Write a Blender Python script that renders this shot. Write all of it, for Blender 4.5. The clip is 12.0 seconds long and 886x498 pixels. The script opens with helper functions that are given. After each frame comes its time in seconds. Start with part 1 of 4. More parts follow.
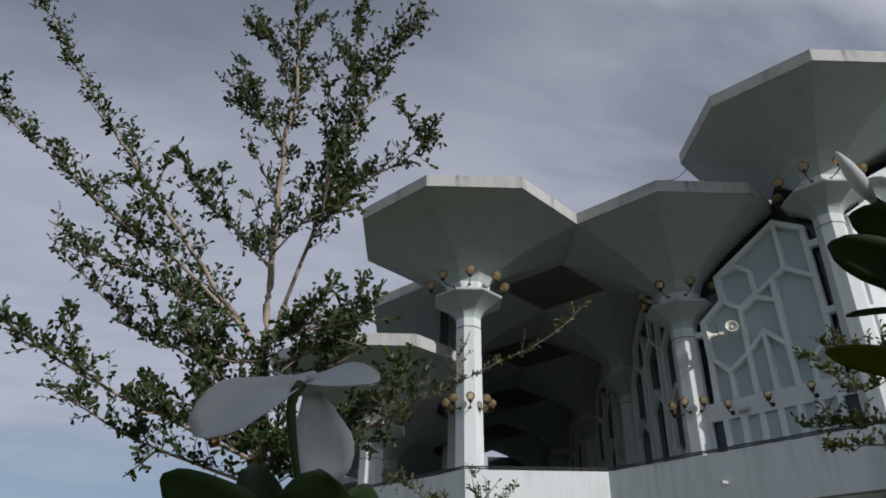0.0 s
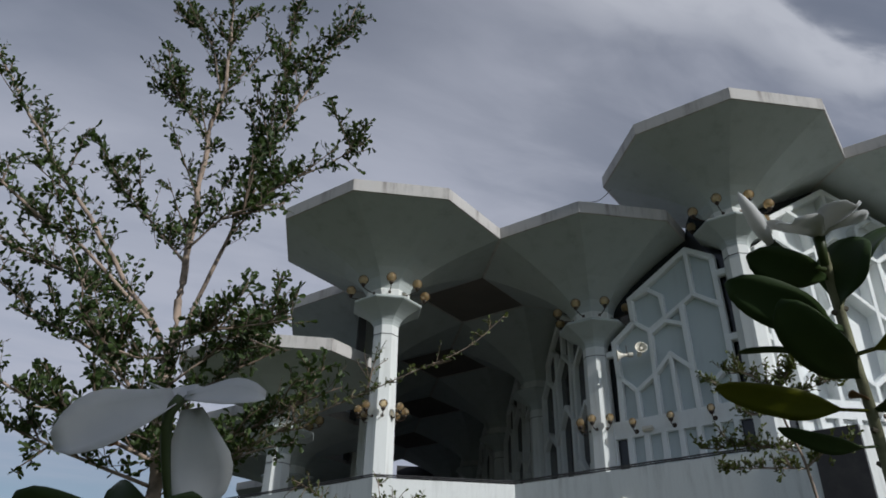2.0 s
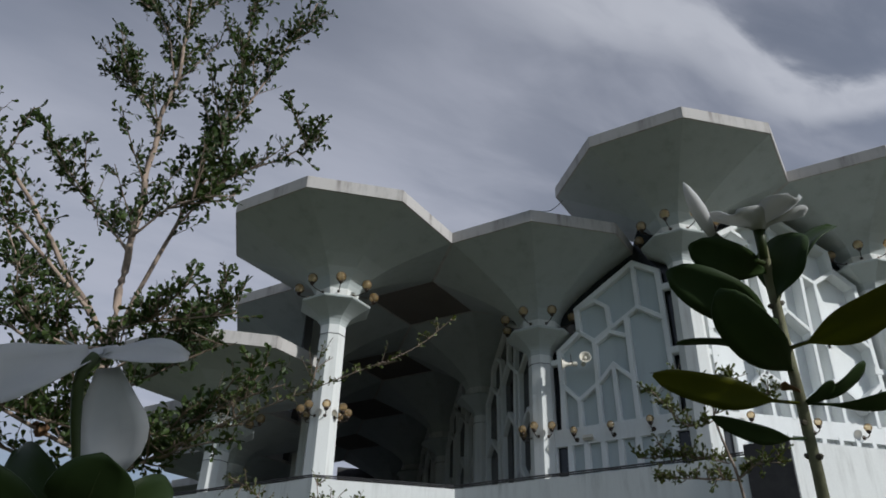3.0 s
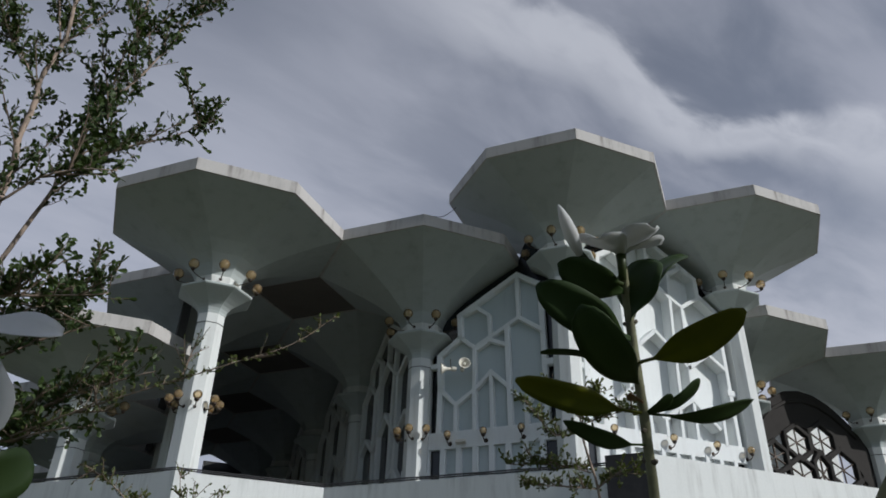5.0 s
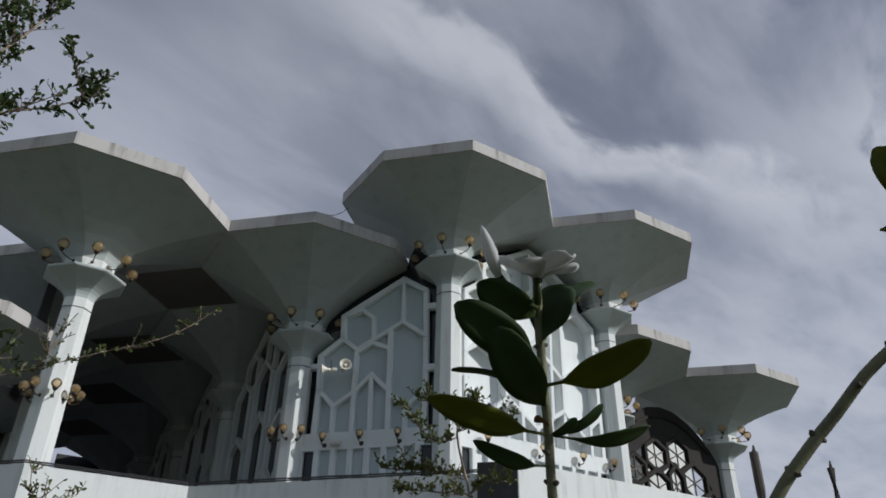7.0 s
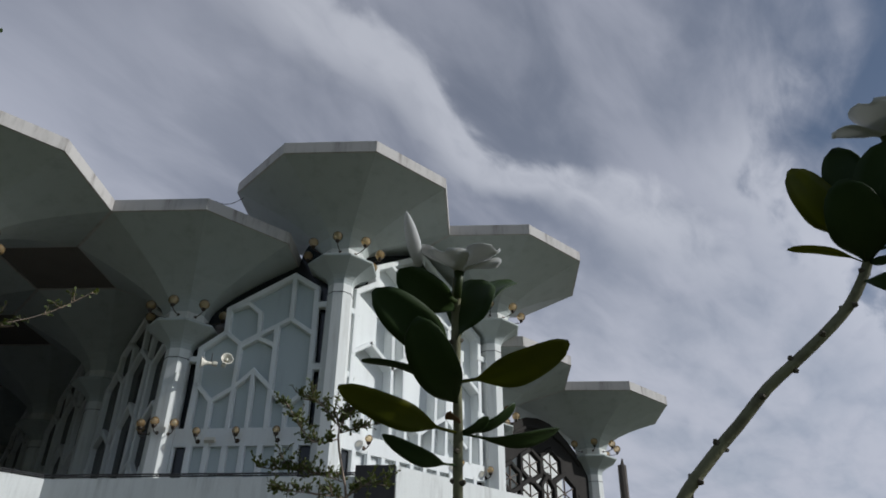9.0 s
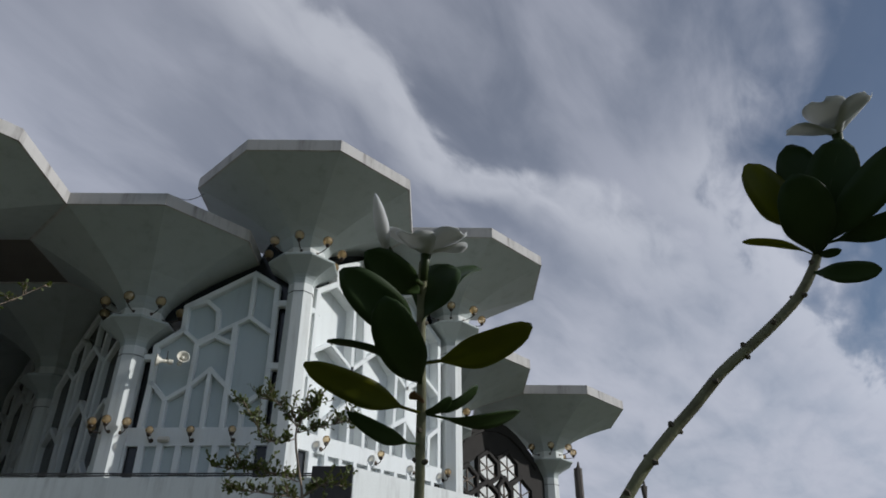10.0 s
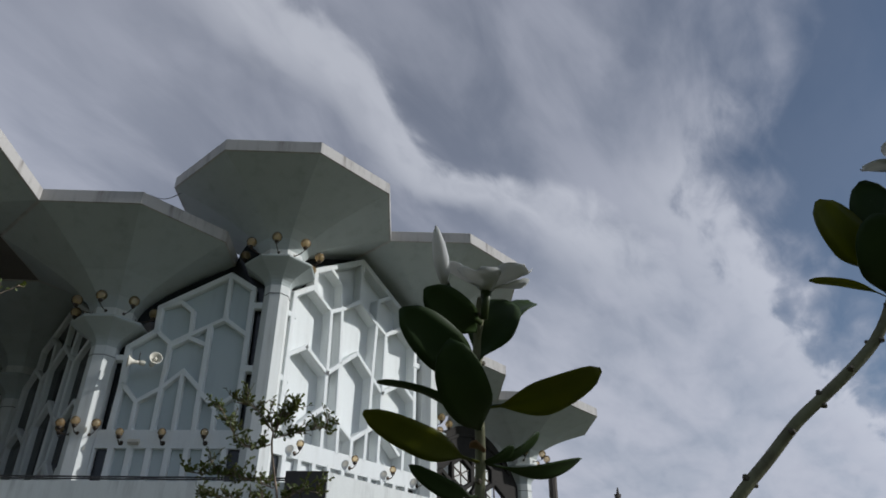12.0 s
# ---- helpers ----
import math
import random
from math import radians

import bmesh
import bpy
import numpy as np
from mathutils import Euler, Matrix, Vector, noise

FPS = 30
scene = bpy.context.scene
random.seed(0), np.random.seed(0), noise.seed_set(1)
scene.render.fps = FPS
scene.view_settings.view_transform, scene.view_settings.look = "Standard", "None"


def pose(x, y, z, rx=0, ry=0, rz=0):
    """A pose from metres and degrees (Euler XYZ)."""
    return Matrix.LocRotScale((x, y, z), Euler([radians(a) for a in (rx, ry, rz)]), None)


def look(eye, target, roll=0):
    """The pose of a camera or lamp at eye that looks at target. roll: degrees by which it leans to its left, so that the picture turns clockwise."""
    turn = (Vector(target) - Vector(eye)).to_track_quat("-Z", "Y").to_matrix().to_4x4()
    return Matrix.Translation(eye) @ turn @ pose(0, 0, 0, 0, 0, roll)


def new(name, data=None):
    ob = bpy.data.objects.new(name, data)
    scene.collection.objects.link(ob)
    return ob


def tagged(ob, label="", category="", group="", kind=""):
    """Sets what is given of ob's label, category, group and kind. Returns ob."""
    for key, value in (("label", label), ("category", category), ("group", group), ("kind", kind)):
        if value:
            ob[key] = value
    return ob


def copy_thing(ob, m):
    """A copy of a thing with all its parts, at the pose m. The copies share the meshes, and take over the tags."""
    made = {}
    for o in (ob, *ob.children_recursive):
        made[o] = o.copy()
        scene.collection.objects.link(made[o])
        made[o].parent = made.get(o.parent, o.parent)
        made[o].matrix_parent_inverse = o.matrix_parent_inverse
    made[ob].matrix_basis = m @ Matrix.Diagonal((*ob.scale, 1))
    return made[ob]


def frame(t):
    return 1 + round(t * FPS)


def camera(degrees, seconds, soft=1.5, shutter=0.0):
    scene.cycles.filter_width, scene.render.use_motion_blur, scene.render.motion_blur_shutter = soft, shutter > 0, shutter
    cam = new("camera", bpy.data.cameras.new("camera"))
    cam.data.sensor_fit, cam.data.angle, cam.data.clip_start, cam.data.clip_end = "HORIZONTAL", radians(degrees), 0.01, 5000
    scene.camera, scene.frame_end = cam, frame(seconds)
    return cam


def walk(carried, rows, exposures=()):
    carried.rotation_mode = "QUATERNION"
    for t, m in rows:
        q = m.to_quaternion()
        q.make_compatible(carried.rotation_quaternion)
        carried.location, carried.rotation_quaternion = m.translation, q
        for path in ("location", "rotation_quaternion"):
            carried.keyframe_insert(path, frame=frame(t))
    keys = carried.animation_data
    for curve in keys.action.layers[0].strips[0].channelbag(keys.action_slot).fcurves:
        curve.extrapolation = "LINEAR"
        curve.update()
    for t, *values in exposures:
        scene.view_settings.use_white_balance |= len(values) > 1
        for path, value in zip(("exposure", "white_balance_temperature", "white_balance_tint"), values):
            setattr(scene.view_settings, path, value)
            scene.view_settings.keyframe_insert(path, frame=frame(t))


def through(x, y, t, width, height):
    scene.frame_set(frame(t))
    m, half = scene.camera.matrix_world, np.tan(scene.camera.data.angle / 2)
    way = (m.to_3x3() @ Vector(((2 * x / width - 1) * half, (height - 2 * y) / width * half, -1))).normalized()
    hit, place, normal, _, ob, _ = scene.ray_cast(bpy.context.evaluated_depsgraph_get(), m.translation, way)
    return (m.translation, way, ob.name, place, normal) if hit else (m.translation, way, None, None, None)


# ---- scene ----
cam = camera(62.05, 12.0, soft=1.75)
ROWS = [
    (0, 0.004, -0.020, 1.500, -1.51, 28.68, -0.53),
    (0.5, 0.006, -0.019, 1.504, -2.98, 28.74, -0.20),
    (1, 0.006, -0.017, 1.508, -4.60, 28.88, 0.04),
    (1.5, 0.007, -0.015, 1.502, -6.50, 29.22, 0.04),
    (2, 0.014, -0.015, 1.509, -8.30, 29.37, -1.02),
    (2.5, 0.026, -0.014, 1.496, -10.36, 29.70, -1.67),
    (3, 0.022, -0.001, 1.500, -12.60, 29.74, -1.65),
    (5, 0.020, -0.019, 1.491, -22.40, 30.05, -1.67),
    (5.5, 0.014, -0.016, 1.495, -24.88, 30.21, -1.49),
    (6, 0.018, -0.012, 1.496, -27.04, 30.30, -1.57),
    (6.5, 0.013, -0.011, 1.494, -29.56, 30.41, -1.25),
    (7, 0.001, -0.011, 1.498, -32.36, 30.48, -1.00),
    (9, 0.001, 0.017, 1.499, -41.84, 30.89, -0.73),
    (9.5, -0.060, 0.047, 1.518, -43.95, 30.85, -0.32),
    (10, -0.001, 0.019, 1.485, -45.25, 31.10, -0.29),
    (10.5, -0.031, 0.036, 1.496, -47.00, 31.12, 0.00),
    (11, -0.046, 0.050, 1.503, -47.47, 31.13, -0.38),
    (11.5, -0.001, 0.015, 1.492, -47.17, 31.34, -0.69),
    (12, -0.024, 0.068, 1.517, -47.40, 31.43, -0.31),
]
def eye_pose(x, y, z, yaw, pitch, lean):
    """A carried camera: turned to its yaw, raised by its pitch, then leaned about its own line of sight."""
    return pose(x, y, z, 90 + pitch, 0, yaw) @ pose(0, 0, 0, 0, 0, -lean)


walk(cam, [(r[0], eye_pose(*r[1:])) for r in ROWS], exposures=[(0.0, 0.0, 6150, 9), (12.0, 0.0, 6150, 9)])

# ---- world, sun ----
SUN_DIR = Vector((0.87, -1.0, 0.73)).normalized()
SUN_EL, SUN_AZ = math.asin(SUN_DIR.z), math.atan2(SUN_DIR.x, SUN_DIR.y)
world = bpy.data.worlds.new("sky")
scene.world = world
world.use_nodes = True
wn, wl = world.node_tree.nodes, world.node_tree.links
wn.clear()


def wire(node, key, value):
    """Sets a socket to a number, or links another node's output to it."""
    tree = node.id_data
    if isinstance(value, bpy.types.NodeSocket):
        tree.links.new(value, node.inputs[key])
    else:
        node.inputs[key].default_value = value


def calc(nodes, op, a, b=0.0, c=0.0):
    node = nodes.new("ShaderNodeMath")
    node.operation = op
    for k, v in enumerate((a, b, c)):
        wire(node, k, v)
    return node.outputs[0]


def smooth(nodes, value, lo, hi, a=0.0, b=1.0):
    node = nodes.new("ShaderNodeMapRange")
    node.interpolation_type = "SMOOTHSTEP"
    for k, v in enumerate((value, lo, hi, a, b)):
        wire(node, k, v)
    return node.outputs[0]


def blend(nodes, fac, a, b):
    node = nodes.new("ShaderNodeMix")
    node.data_type = "RGBA"
    wire(node, 0, fac)
    for k, v in ((6, a), (7, b)):
        wire(node, k, v if isinstance(v, bpy.types.NodeSocket) else (*v, 1.0))
    return node.outputs[2]


def noise_tex(nodes, vector, scale, detail=4.0, rough=0.5, distortion=0.0):
    node = nodes.new("ShaderNodeTexNoise")
    if vector is not None:
        wire(node, "Vector", vector)
    for key, v in (("Scale", scale), ("Detail", detail), ("Roughness", rough), ("Distortion", distortion)):
        wire(node, key, v)
    return node.outputs["Fac"]


w_out = wn.new("ShaderNodeOutputWorld")
w_bg = wn.new("ShaderNodeBackground")
w_sky = wn.new("ShaderNodeTexSky")
w_sky.sky_type, w_sky.sun_disc = "NISHITA", False
w_sky.dust_density = 0.4
w_sky.sun_elevation, w_sky.sun_rotation = SUN_EL, SUN_AZ
w_dir = wn.new("ShaderNodeTexCoord").outputs["Generated"]
w_split = wn.new("ShaderNodeSeparateXYZ")
wl.new(w_dir, w_split.inputs[0])
w_h = calc(wn, "MAXIMUM", calc(wn, "ADD", w_split.outputs[2], 0.10), 0.06)
w_x, w_y = calc(wn, "DIVIDE", w_split.outputs[0], w_h), calc(wn, "DIVIDE", w_split.outputs[1], w_h)
w_flat = wn.new("ShaderNodeCombineXYZ")
wire(w_flat, 0, calc(wn, "MULTIPLY", w_x, 0.55))
wire(w_flat, 1, calc(wn, "MULTIPLY_ADD", w_x, -0.25, calc(wn, "MULTIPLY", w_y, 1.1)))
w_flat = w_flat.outputs[0]
n_big = noise_tex(wn, w_flat, 2.1, 6.0, 0.55, 0.5)
n_fine = noise_tex(wn, w_flat, 6.0, 6.0, 0.52, 0.45)
n_warp = noise_tex(wn, w_flat, 3.4, 3.0, 0.5)
# a veil of high cloud, thinner to the east
n_mix = calc(wn, "MULTIPLY_ADD", n_fine, 0.45, calc(wn, "MULTIPLY", n_big, 0.62))
veil = calc(wn, "MULTIPLY_ADD", smooth(wn, n_mix, 0.66, 0.40), calc(wn, "MULTIPLY", smooth(wn, w_x, 0.0, 0.7, 0.20, 0.50), -1.0), 1.0)
warp = calc(wn, "MULTIPLY_ADD", n_warp, 0.34, -0.17)
w_yw = calc(wn, "ADD", w_y, warp)
# one long drawn-out streak that bends down past its middle and then spreads
n_frill = noise_tex(wn, w_flat, 12.0, 5.0, 0.52, 0.5)
hump = calc(wn, "MULTIPLY", smooth(wn, w_x, 0.55, 0.81), smooth(wn, w_x, 0.98, 0.82, 0.0, 0.075))
ridge = calc(wn, "MULTIPLY_ADD", smooth(wn, w_x, 0.84, 1.15), -0.05, calc(wn, "ADD", hump, 0.715))
off = calc(wn, "SUBTRACT", calc(wn, "MULTIPLY_ADD", warp, 0.15, w_y), ridge)
off = calc(wn, "ADD", off, calc(wn, "MULTIPLY_ADD", n_frill, 0.10, calc(wn, "MULTIPLY_ADD", n_fine, 0.08, -0.09)))
spread = smooth(wn, w_x, 0.85, 1.35, 0.0, 0.10)
streak_one = calc(wn, "MULTIPLY", smooth(wn, off, calc(wn, "SUBTRACT", -0.062, spread), -0.018), smooth(wn, off, calc(wn, "ADD", 0.100, spread), 0.015))
streak_one = calc(wn, "MULTIPLY", streak_one, calc(wn, "MULTIPLY", smooth(wn, w_x, 0.10, 0.40), smooth(wn, w_x, 1.7, 1.0, 0.35, 0.95)))
# darker, bluer lanes on both sides of the streak
lane = calc(wn, "MULTIPLY", smooth(wn, off, -0.03, -0.10), smooth(wn, off, -0.36, -0.20))
lane = calc(wn, "MULTIPLY", lane, calc(wn, "MULTIPLY", smooth(wn, w_x, 0.25, 0.5), smooth(wn, w_x, 1.15, 0.85)))
# a ragged bank whose far side breaks off into clear blue sky
brink = calc(wn, "ADD", smooth(wn, w_x, 0.80, 1.25, 0.19, 0.405), smooth(wn, w_x, 1.25, 1.9, 0.0, 0.07))
w_edge = calc(wn, "SUBTRACT", calc(wn, "MULTIPLY_ADD", warp, 0.25, w_y), brink)
w_edge = calc(wn, "ADD", w_edge, calc(wn, "MULTIPLY_ADD", n_frill, 0.22, calc(wn, "MULTIPLY_ADD", n_fine, 0.26, -0.24)))
streak_two = calc(wn, "MULTIPLY", smooth(wn, w_edge, -0.02, 0.06), smooth(wn, w_edge, 0.30, 0.05, 0.0, 0.64))
streak_two = calc(wn, "MULTIPLY", streak_two, smooth(wn, w_x, 0.92, 1.14, 0.0, 1.0))
low_bank = calc(wn, "MULTIPLY", smooth(wn, w_x, 1.0, 1.7), smooth(wn, w_y, 0.46, 0.66))
streaks = calc(wn, "MAXIMUM", calc(wn, "MAXIMUM", streak_one, streak_two), calc(wn, "MULTIPLY", low_bank, 0.38))
streaks = calc(wn, "MULTIPLY", streaks, smooth(wn, n_frill, 0.25, 0.62, 0.62, 1.0))
clear = calc(wn, "MULTIPLY", smooth(wn, w_x, 0.55, 0.90), smooth(wn, w_edge, calc(wn, "ADD", 0.06, smooth(wn, w_x, 1.10, 0.8, 0.02, 0.16)), -0.14))
dim = calc(wn, "MULTIPLY", smooth(wn, w_x, 0.35, -0.20), smooth(wn, w_yw, 1.18, 0.76))
cover = calc(wn, "MULTIPLY", veil, calc(wn, "MULTIPLY_ADD", clear, -0.88, 1.0))
cover = calc(wn, "MULTIPLY", cover, calc(wn, "MULTIPLY_ADD", lane, -0.18, 1.0))
cover = calc(wn, "MULTIPLY", cover, calc(wn, "MULTIPLY_ADD", dim, -0.50, 1.0))
low_gap = calc(wn, "MULTIPLY", smooth(wn, w_x, 0.5, -0.3), smooth(wn, calc(wn, "MULTIPLY_ADD", n_big, 0.08, w_split.outputs[2]), 0.30, 0.19))
cover = calc(wn, "MULTIPLY", cover, calc(wn, "MULTIPLY_ADD", low_gap, -0.75, 1.0))
w_dot = wn.new("ShaderNodeVectorMath")
w_dot.operation = "DOT_PRODUCT"
wl.new(w_dir, w_dot.inputs[0])
w_dot.inputs[1].default_value = SUN_DIR
glow = calc(wn, "POWER", calc(wn, "MAXIMUM", w_dot.outputs["Value"], 0.0), 3.0)
lit = calc(wn, "MULTIPLY", calc(wn, "MULTIPLY_ADD", glow, 0.55, 1.0), smooth(wn, w_split.outputs[2], 0.80, 0.25, 0.92, 1.12))
lit = calc(wn, "MULTIPLY", lit, calc(wn, "MULTIPLY_ADD", smooth(wn, w_x, 0.6, 0.0), smooth(wn, w_split.outputs[2], 0.74, 0.55, 0.0, 0.08), 1.0))
w_deep = wn.new("ShaderNodeVectorMath")
w_deep.operation = "SCALE"
wl.new(w_sky.outputs["Color"], w_deep.inputs[0])
w_deep.inputs["Scale"].default_value = 0.5
w_col = blend(wn, cover, w_deep.outputs[0], (3.8, 3.9, 4.5))
w_col = blend(wn, streaks, w_col, (5.3, 5.35, 5.8))
w_scale = wn.new("ShaderNodeVectorMath")
w_scale.operation = "SCALE"
wl.new(w_col, w_scale.inputs[0])
wire(w_scale, "Scale", lit)
wl.new(w_scale.outputs[0], w_bg.inputs["Color"])
w_bg.inputs["Strength"].default_value = 0.095
wl.new(w_bg.outputs["Background"], w_out.inputs["Surface"])

sun = new("sun", bpy.data.lights.new("sun", "SUN"))
sun.data.energy, sun.data.angle, sun.data.color = 3.3, radians(0.6), (1.0, 0.96, 0.90)
sun.matrix_world = look(SUN_DIR * 60, (0, 0, 0))


# ---- materials ----
def material(name, colour, rough=0.7, metal=0.0, second=None, scale=3.0, fine=60.0, spread=0.35, bump=0.15, spec=0.4):
    """A surface with patches of a second colour, fine grain and relief."""
    m = bpy.data.materials.new(name)
    m.use_nodes = True
    nodes, links = m.node_tree.nodes, m.node_tree.links
    b = nodes["Principled BSDF"]
    co = nodes.new("ShaderNodeTexCoord").outputs["Object"]
    second = second or tuple(c * 0.7 for c in colour)
    patch = smooth(nodes, noise_tex(nodes, co, scale, 5.0, 0.6), 0.42, 0.72, 0.0, spread)
    col = blend(nodes, patch, colour, second)
    grain = noise_tex(nodes, co, fine, 3.0, 0.6)
    col = blend(nodes, smooth(nodes, grain, 0.3, 0.75, 0.0, 0.22), col, tuple(c * 0.62 for c in colour))
    links.new(col, b.inputs["Base Color"])
    wire(b, "Roughness", smooth(nodes, patch, 0.0, 1.0, rough, min(1.0, rough + 0.15)))
    b.inputs["Metallic"].default_value = metal
    b.inputs["Specular IOR Level"].default_value = spec
    if bump:
        bp = nodes.new("ShaderNodeBump")
        bp.inputs["Strength"].default_value, bp.inputs["Distance"].default_value = bump, 0.01
        links.new(grain, bp.inputs["Height"])
        links.new(bp.outputs["Normal"], b.inputs["Normal"])
    return m


def streaked(name, colour, stain, amount, rough=0.75, across=5.0):
    """Paint with rain streaks that run down it and cloudy dirt."""
    m = bpy.data.materials.new(name)
    m.use_nodes = True
    nodes, links = m.node_tree.nodes, m.node_tree.links
    b = nodes["Principled BSDF"]
    co = nodes.new("ShaderNodeTexCoord").outputs["Object"]
    st = nodes.new("ShaderNodeMapping")
    links.new(co, st.inputs["Vector"])
    st.inputs["Scale"].default_value = (across, across, 0.35)
    run = smooth(nodes, noise_tex(nodes, st.outputs[0], 1.6, 5.0, 0.62), 0.46, 0.74, 0.0, amount)
    cloud = smooth(nodes, noise_tex(nodes, co, 1.3, 5.0, 0.6), 0.36, 0.66, 0.3, 1.0)
    col = blend(nodes, calc(nodes, "MULTIPLY", run, cloud), colour, stain)
    grain = noise_tex(nodes, co, 45.0, 4.0, 0.6)
    col = blend(nodes, smooth(nodes, grain, 0.35, 0.8, 0.0, 0.16), col, tuple(c * 0.6 for c in colour))
    links.new(col, b.inputs["Base Color"])
    b.inputs["Roughness"].default_value = rough
    b.inputs["Specular IOR Level"].default_value = 0.3
    bp = nodes.new("ShaderNodeBump")
    bp.inputs["Strength"].default_value, bp.inputs["Distance"].default_value = 0.2, 0.008
    links.new(grain, bp.inputs["Height"])
    links.new(bp.outputs["Normal"], b.inputs["Normal"])
    return m


def leafy(name, colour, second, through, scale, rough=0.45, shine=0.35):
    """Leaf or petal: coloured by noise and by object, and lets some light through."""
    m = bpy.data.materials.new(name)
    m.use_nodes = True
    nodes, links = m.node_tree.nodes, m.node_tree.links
    b, out = nodes["Principled BSDF"], nodes["Material Output"]
    co = nodes.new("ShaderNodeTexCoord").outputs["Object"]
    fac = smooth(nodes, noise_tex(nodes, co, scale, 4.0, 0.6), 0.35, 0.7)
    isl = nodes.new("ShaderNodeNewGeometry").outputs["Random Per Island"]
    fac = calc(nodes, "MULTIPLY_ADD", isl, 0.5, calc(nodes, "MULTIPLY", fac, 0.5))
    col = blend(nodes, fac, colour, second)
    links.new(col, b.inputs["Base Color"])
    b.inputs["Roughness"].default_value = rough
    b.inputs["Specular IOR Level"].default_value = shine
    tr = nodes.new("ShaderNodeBsdfTranslucent")
    bright = nodes.new("ShaderNodeVectorMath")
    bright.operation = "MULTIPLY"
    links.new(col, bright.inputs[0])
    bright.inputs[1].default_value = (1.7, 1.6, 0.7) if colour[1] > colour[2] * 1.3 else (1, 1, 1)
    links.new(bright.outputs[0], tr.inputs["Color"])
    mix = nodes.new("ShaderNodeMixShader")
    mix.inputs[0].default_value = through
    links.new(b.outputs[0], mix.inputs[1])
    links.new(tr.outputs[0], mix.inputs[2])
    links.new(mix.outputs[0], out.inputs["Surface"])
    return m


M_WHITE = streaked("white_masonry_paint", (0.66, 0.68, 0.67), (0.34, 0.33, 0.30), 0.45)
# undersides and capitals greyer than the columns: their shade is in the colour
M_CANOPY_SHADE = streaked("shade_greyed_canopy_paint", (0.43, 0.47, 0.465), (0.27, 0.29, 0.28), 0.5, across=2.0)
M_RIM = streaked("weathered_rim_paint", (0.46, 0.445, 0.43), (0.15, 0.13, 0.12), 1.0, across=2.2)
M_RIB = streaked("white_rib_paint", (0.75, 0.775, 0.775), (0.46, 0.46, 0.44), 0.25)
# white panel turned blue-grey to carry the shade of the west side
M_PANEL_SHADE = streaked("shade_blue_grey_panel", (0.49, 0.55, 0.56), (0.36, 0.39, 0.41), 0.4, across=3.0)
M_GLASS = material("dark_window_glass", (0.018, 0.02, 0.024), 0.12, scale=1.5, bump=0.0, spec=0.5)
# screen brown deepened to stand for the shade under the canopies
M_NET = material("shade_darkened_brown_screen", (0.034, 0.031, 0.029), 0.8, spec=0.15)
M_PODIUM = streaked("podium_paint", (0.68, 0.70, 0.69), (0.20, 0.20, 0.19), 0.45, across=3.6)
# mould and the shade on the parapet end share this near-black
M_MOULD_SHADE = material("mouldy_shaded_concrete", (0.045, 0.043, 0.045), 0.85, second=(0.10, 0.095, 0.09), scale=4.0)
# floor out of sight, kept dark to cut light bounced onto the soffits
M_FLOOR = material("low_bounce_floor", (0.09, 0.085, 0.08), 0.5, scale=1.0)
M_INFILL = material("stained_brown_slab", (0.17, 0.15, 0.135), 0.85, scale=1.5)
# near-black stand-in for interior shade, on added walls and the hall ceiling
M_INTERIOR_SHADE = material("interior_shade_black", (0.05, 0.05, 0.05), 0.85)
M_RAIL = material("dark_rubber_cable", (0.03, 0.03, 0.032), 0.55)
M_METAL = material("dark_bronze_metal", (0.06, 0.045, 0.035), 0.4, metal=0.7, fine=120.0)
M_HORN = material("cream_horn_enamel", (0.66, 0.63, 0.55), 0.4)
M_GRASS = material("grass", (0.060, 0.072, 0.030), 0.9, second=(0.10, 0.08, 0.05), scale=0.8, fine=25.0, spread=0.7)
M_SOIL = material("brown_soil_bank", (0.10, 0.07, 0.045), 0.95, second=(0.05, 0.07, 0.02), scale=2.0, spread=0.8)
M_POST = material("weathered_timber_post", (0.10, 0.085, 0.075), 0.85, fine=30.0)
M_BARK = material("pale_pinkish_bark", (0.35, 0.27, 0.215), 0.85, second=(0.09, 0.075, 0.06), scale=6.0, fine=90.0, spread=0.8, bump=0.4)
M_TWIG = material("brown_twig_bark", (0.16, 0.12, 0.09), 0.85, scale=8.0)
M_TREELEAF = leafy("small_tree_leaf", (0.024, 0.044, 0.014), (0.058, 0.088, 0.022), 0.18, 1.2, 0.5, 0.25)
M_SHRUBLEAF = leafy("shrub_leaf", (0.045, 0.065, 0.018), (0.11, 0.13, 0.035), 0.22, 2.0)
M_LEAF = leafy("thick_dark_leaf", (0.022, 0.042, 0.014), (0.040, 0.066, 0.017), 0.13, 25.0, 0.5, 0.2)
M_YOUNG = leafy("yellow_green_leaf", (0.085, 0.105, 0.007), (0.140, 0.140, 0.009), 0.5, 25.0, 0.35)
M_PETAL = leafy("white_petal", (0.56, 0.57, 0.57), (0.64, 0.64, 0.63), 0.35, 40.0, 0.6, 0.2)
M_STEM = material("knobbly_green_grey_stem", (0.165, 0.165, 0.092), 0.8, second=(0.095, 0.085, 0.055), scale=60.0, fine=400.0, spread=0.8)
M_NODE = material("dark_leaf_scar", (0.085, 0.072, 0.05), 0.85, scale=80.0, fine=300.0)
M_DRY = material("dry_brown_leaf", (0.16, 0.085, 0.04), 0.8, scale=20.0)
M_GREEN = leafy("green_calyx", (0.03, 0.048, 0.014), (0.05, 0.07, 0.02), 0.2, 60.0)

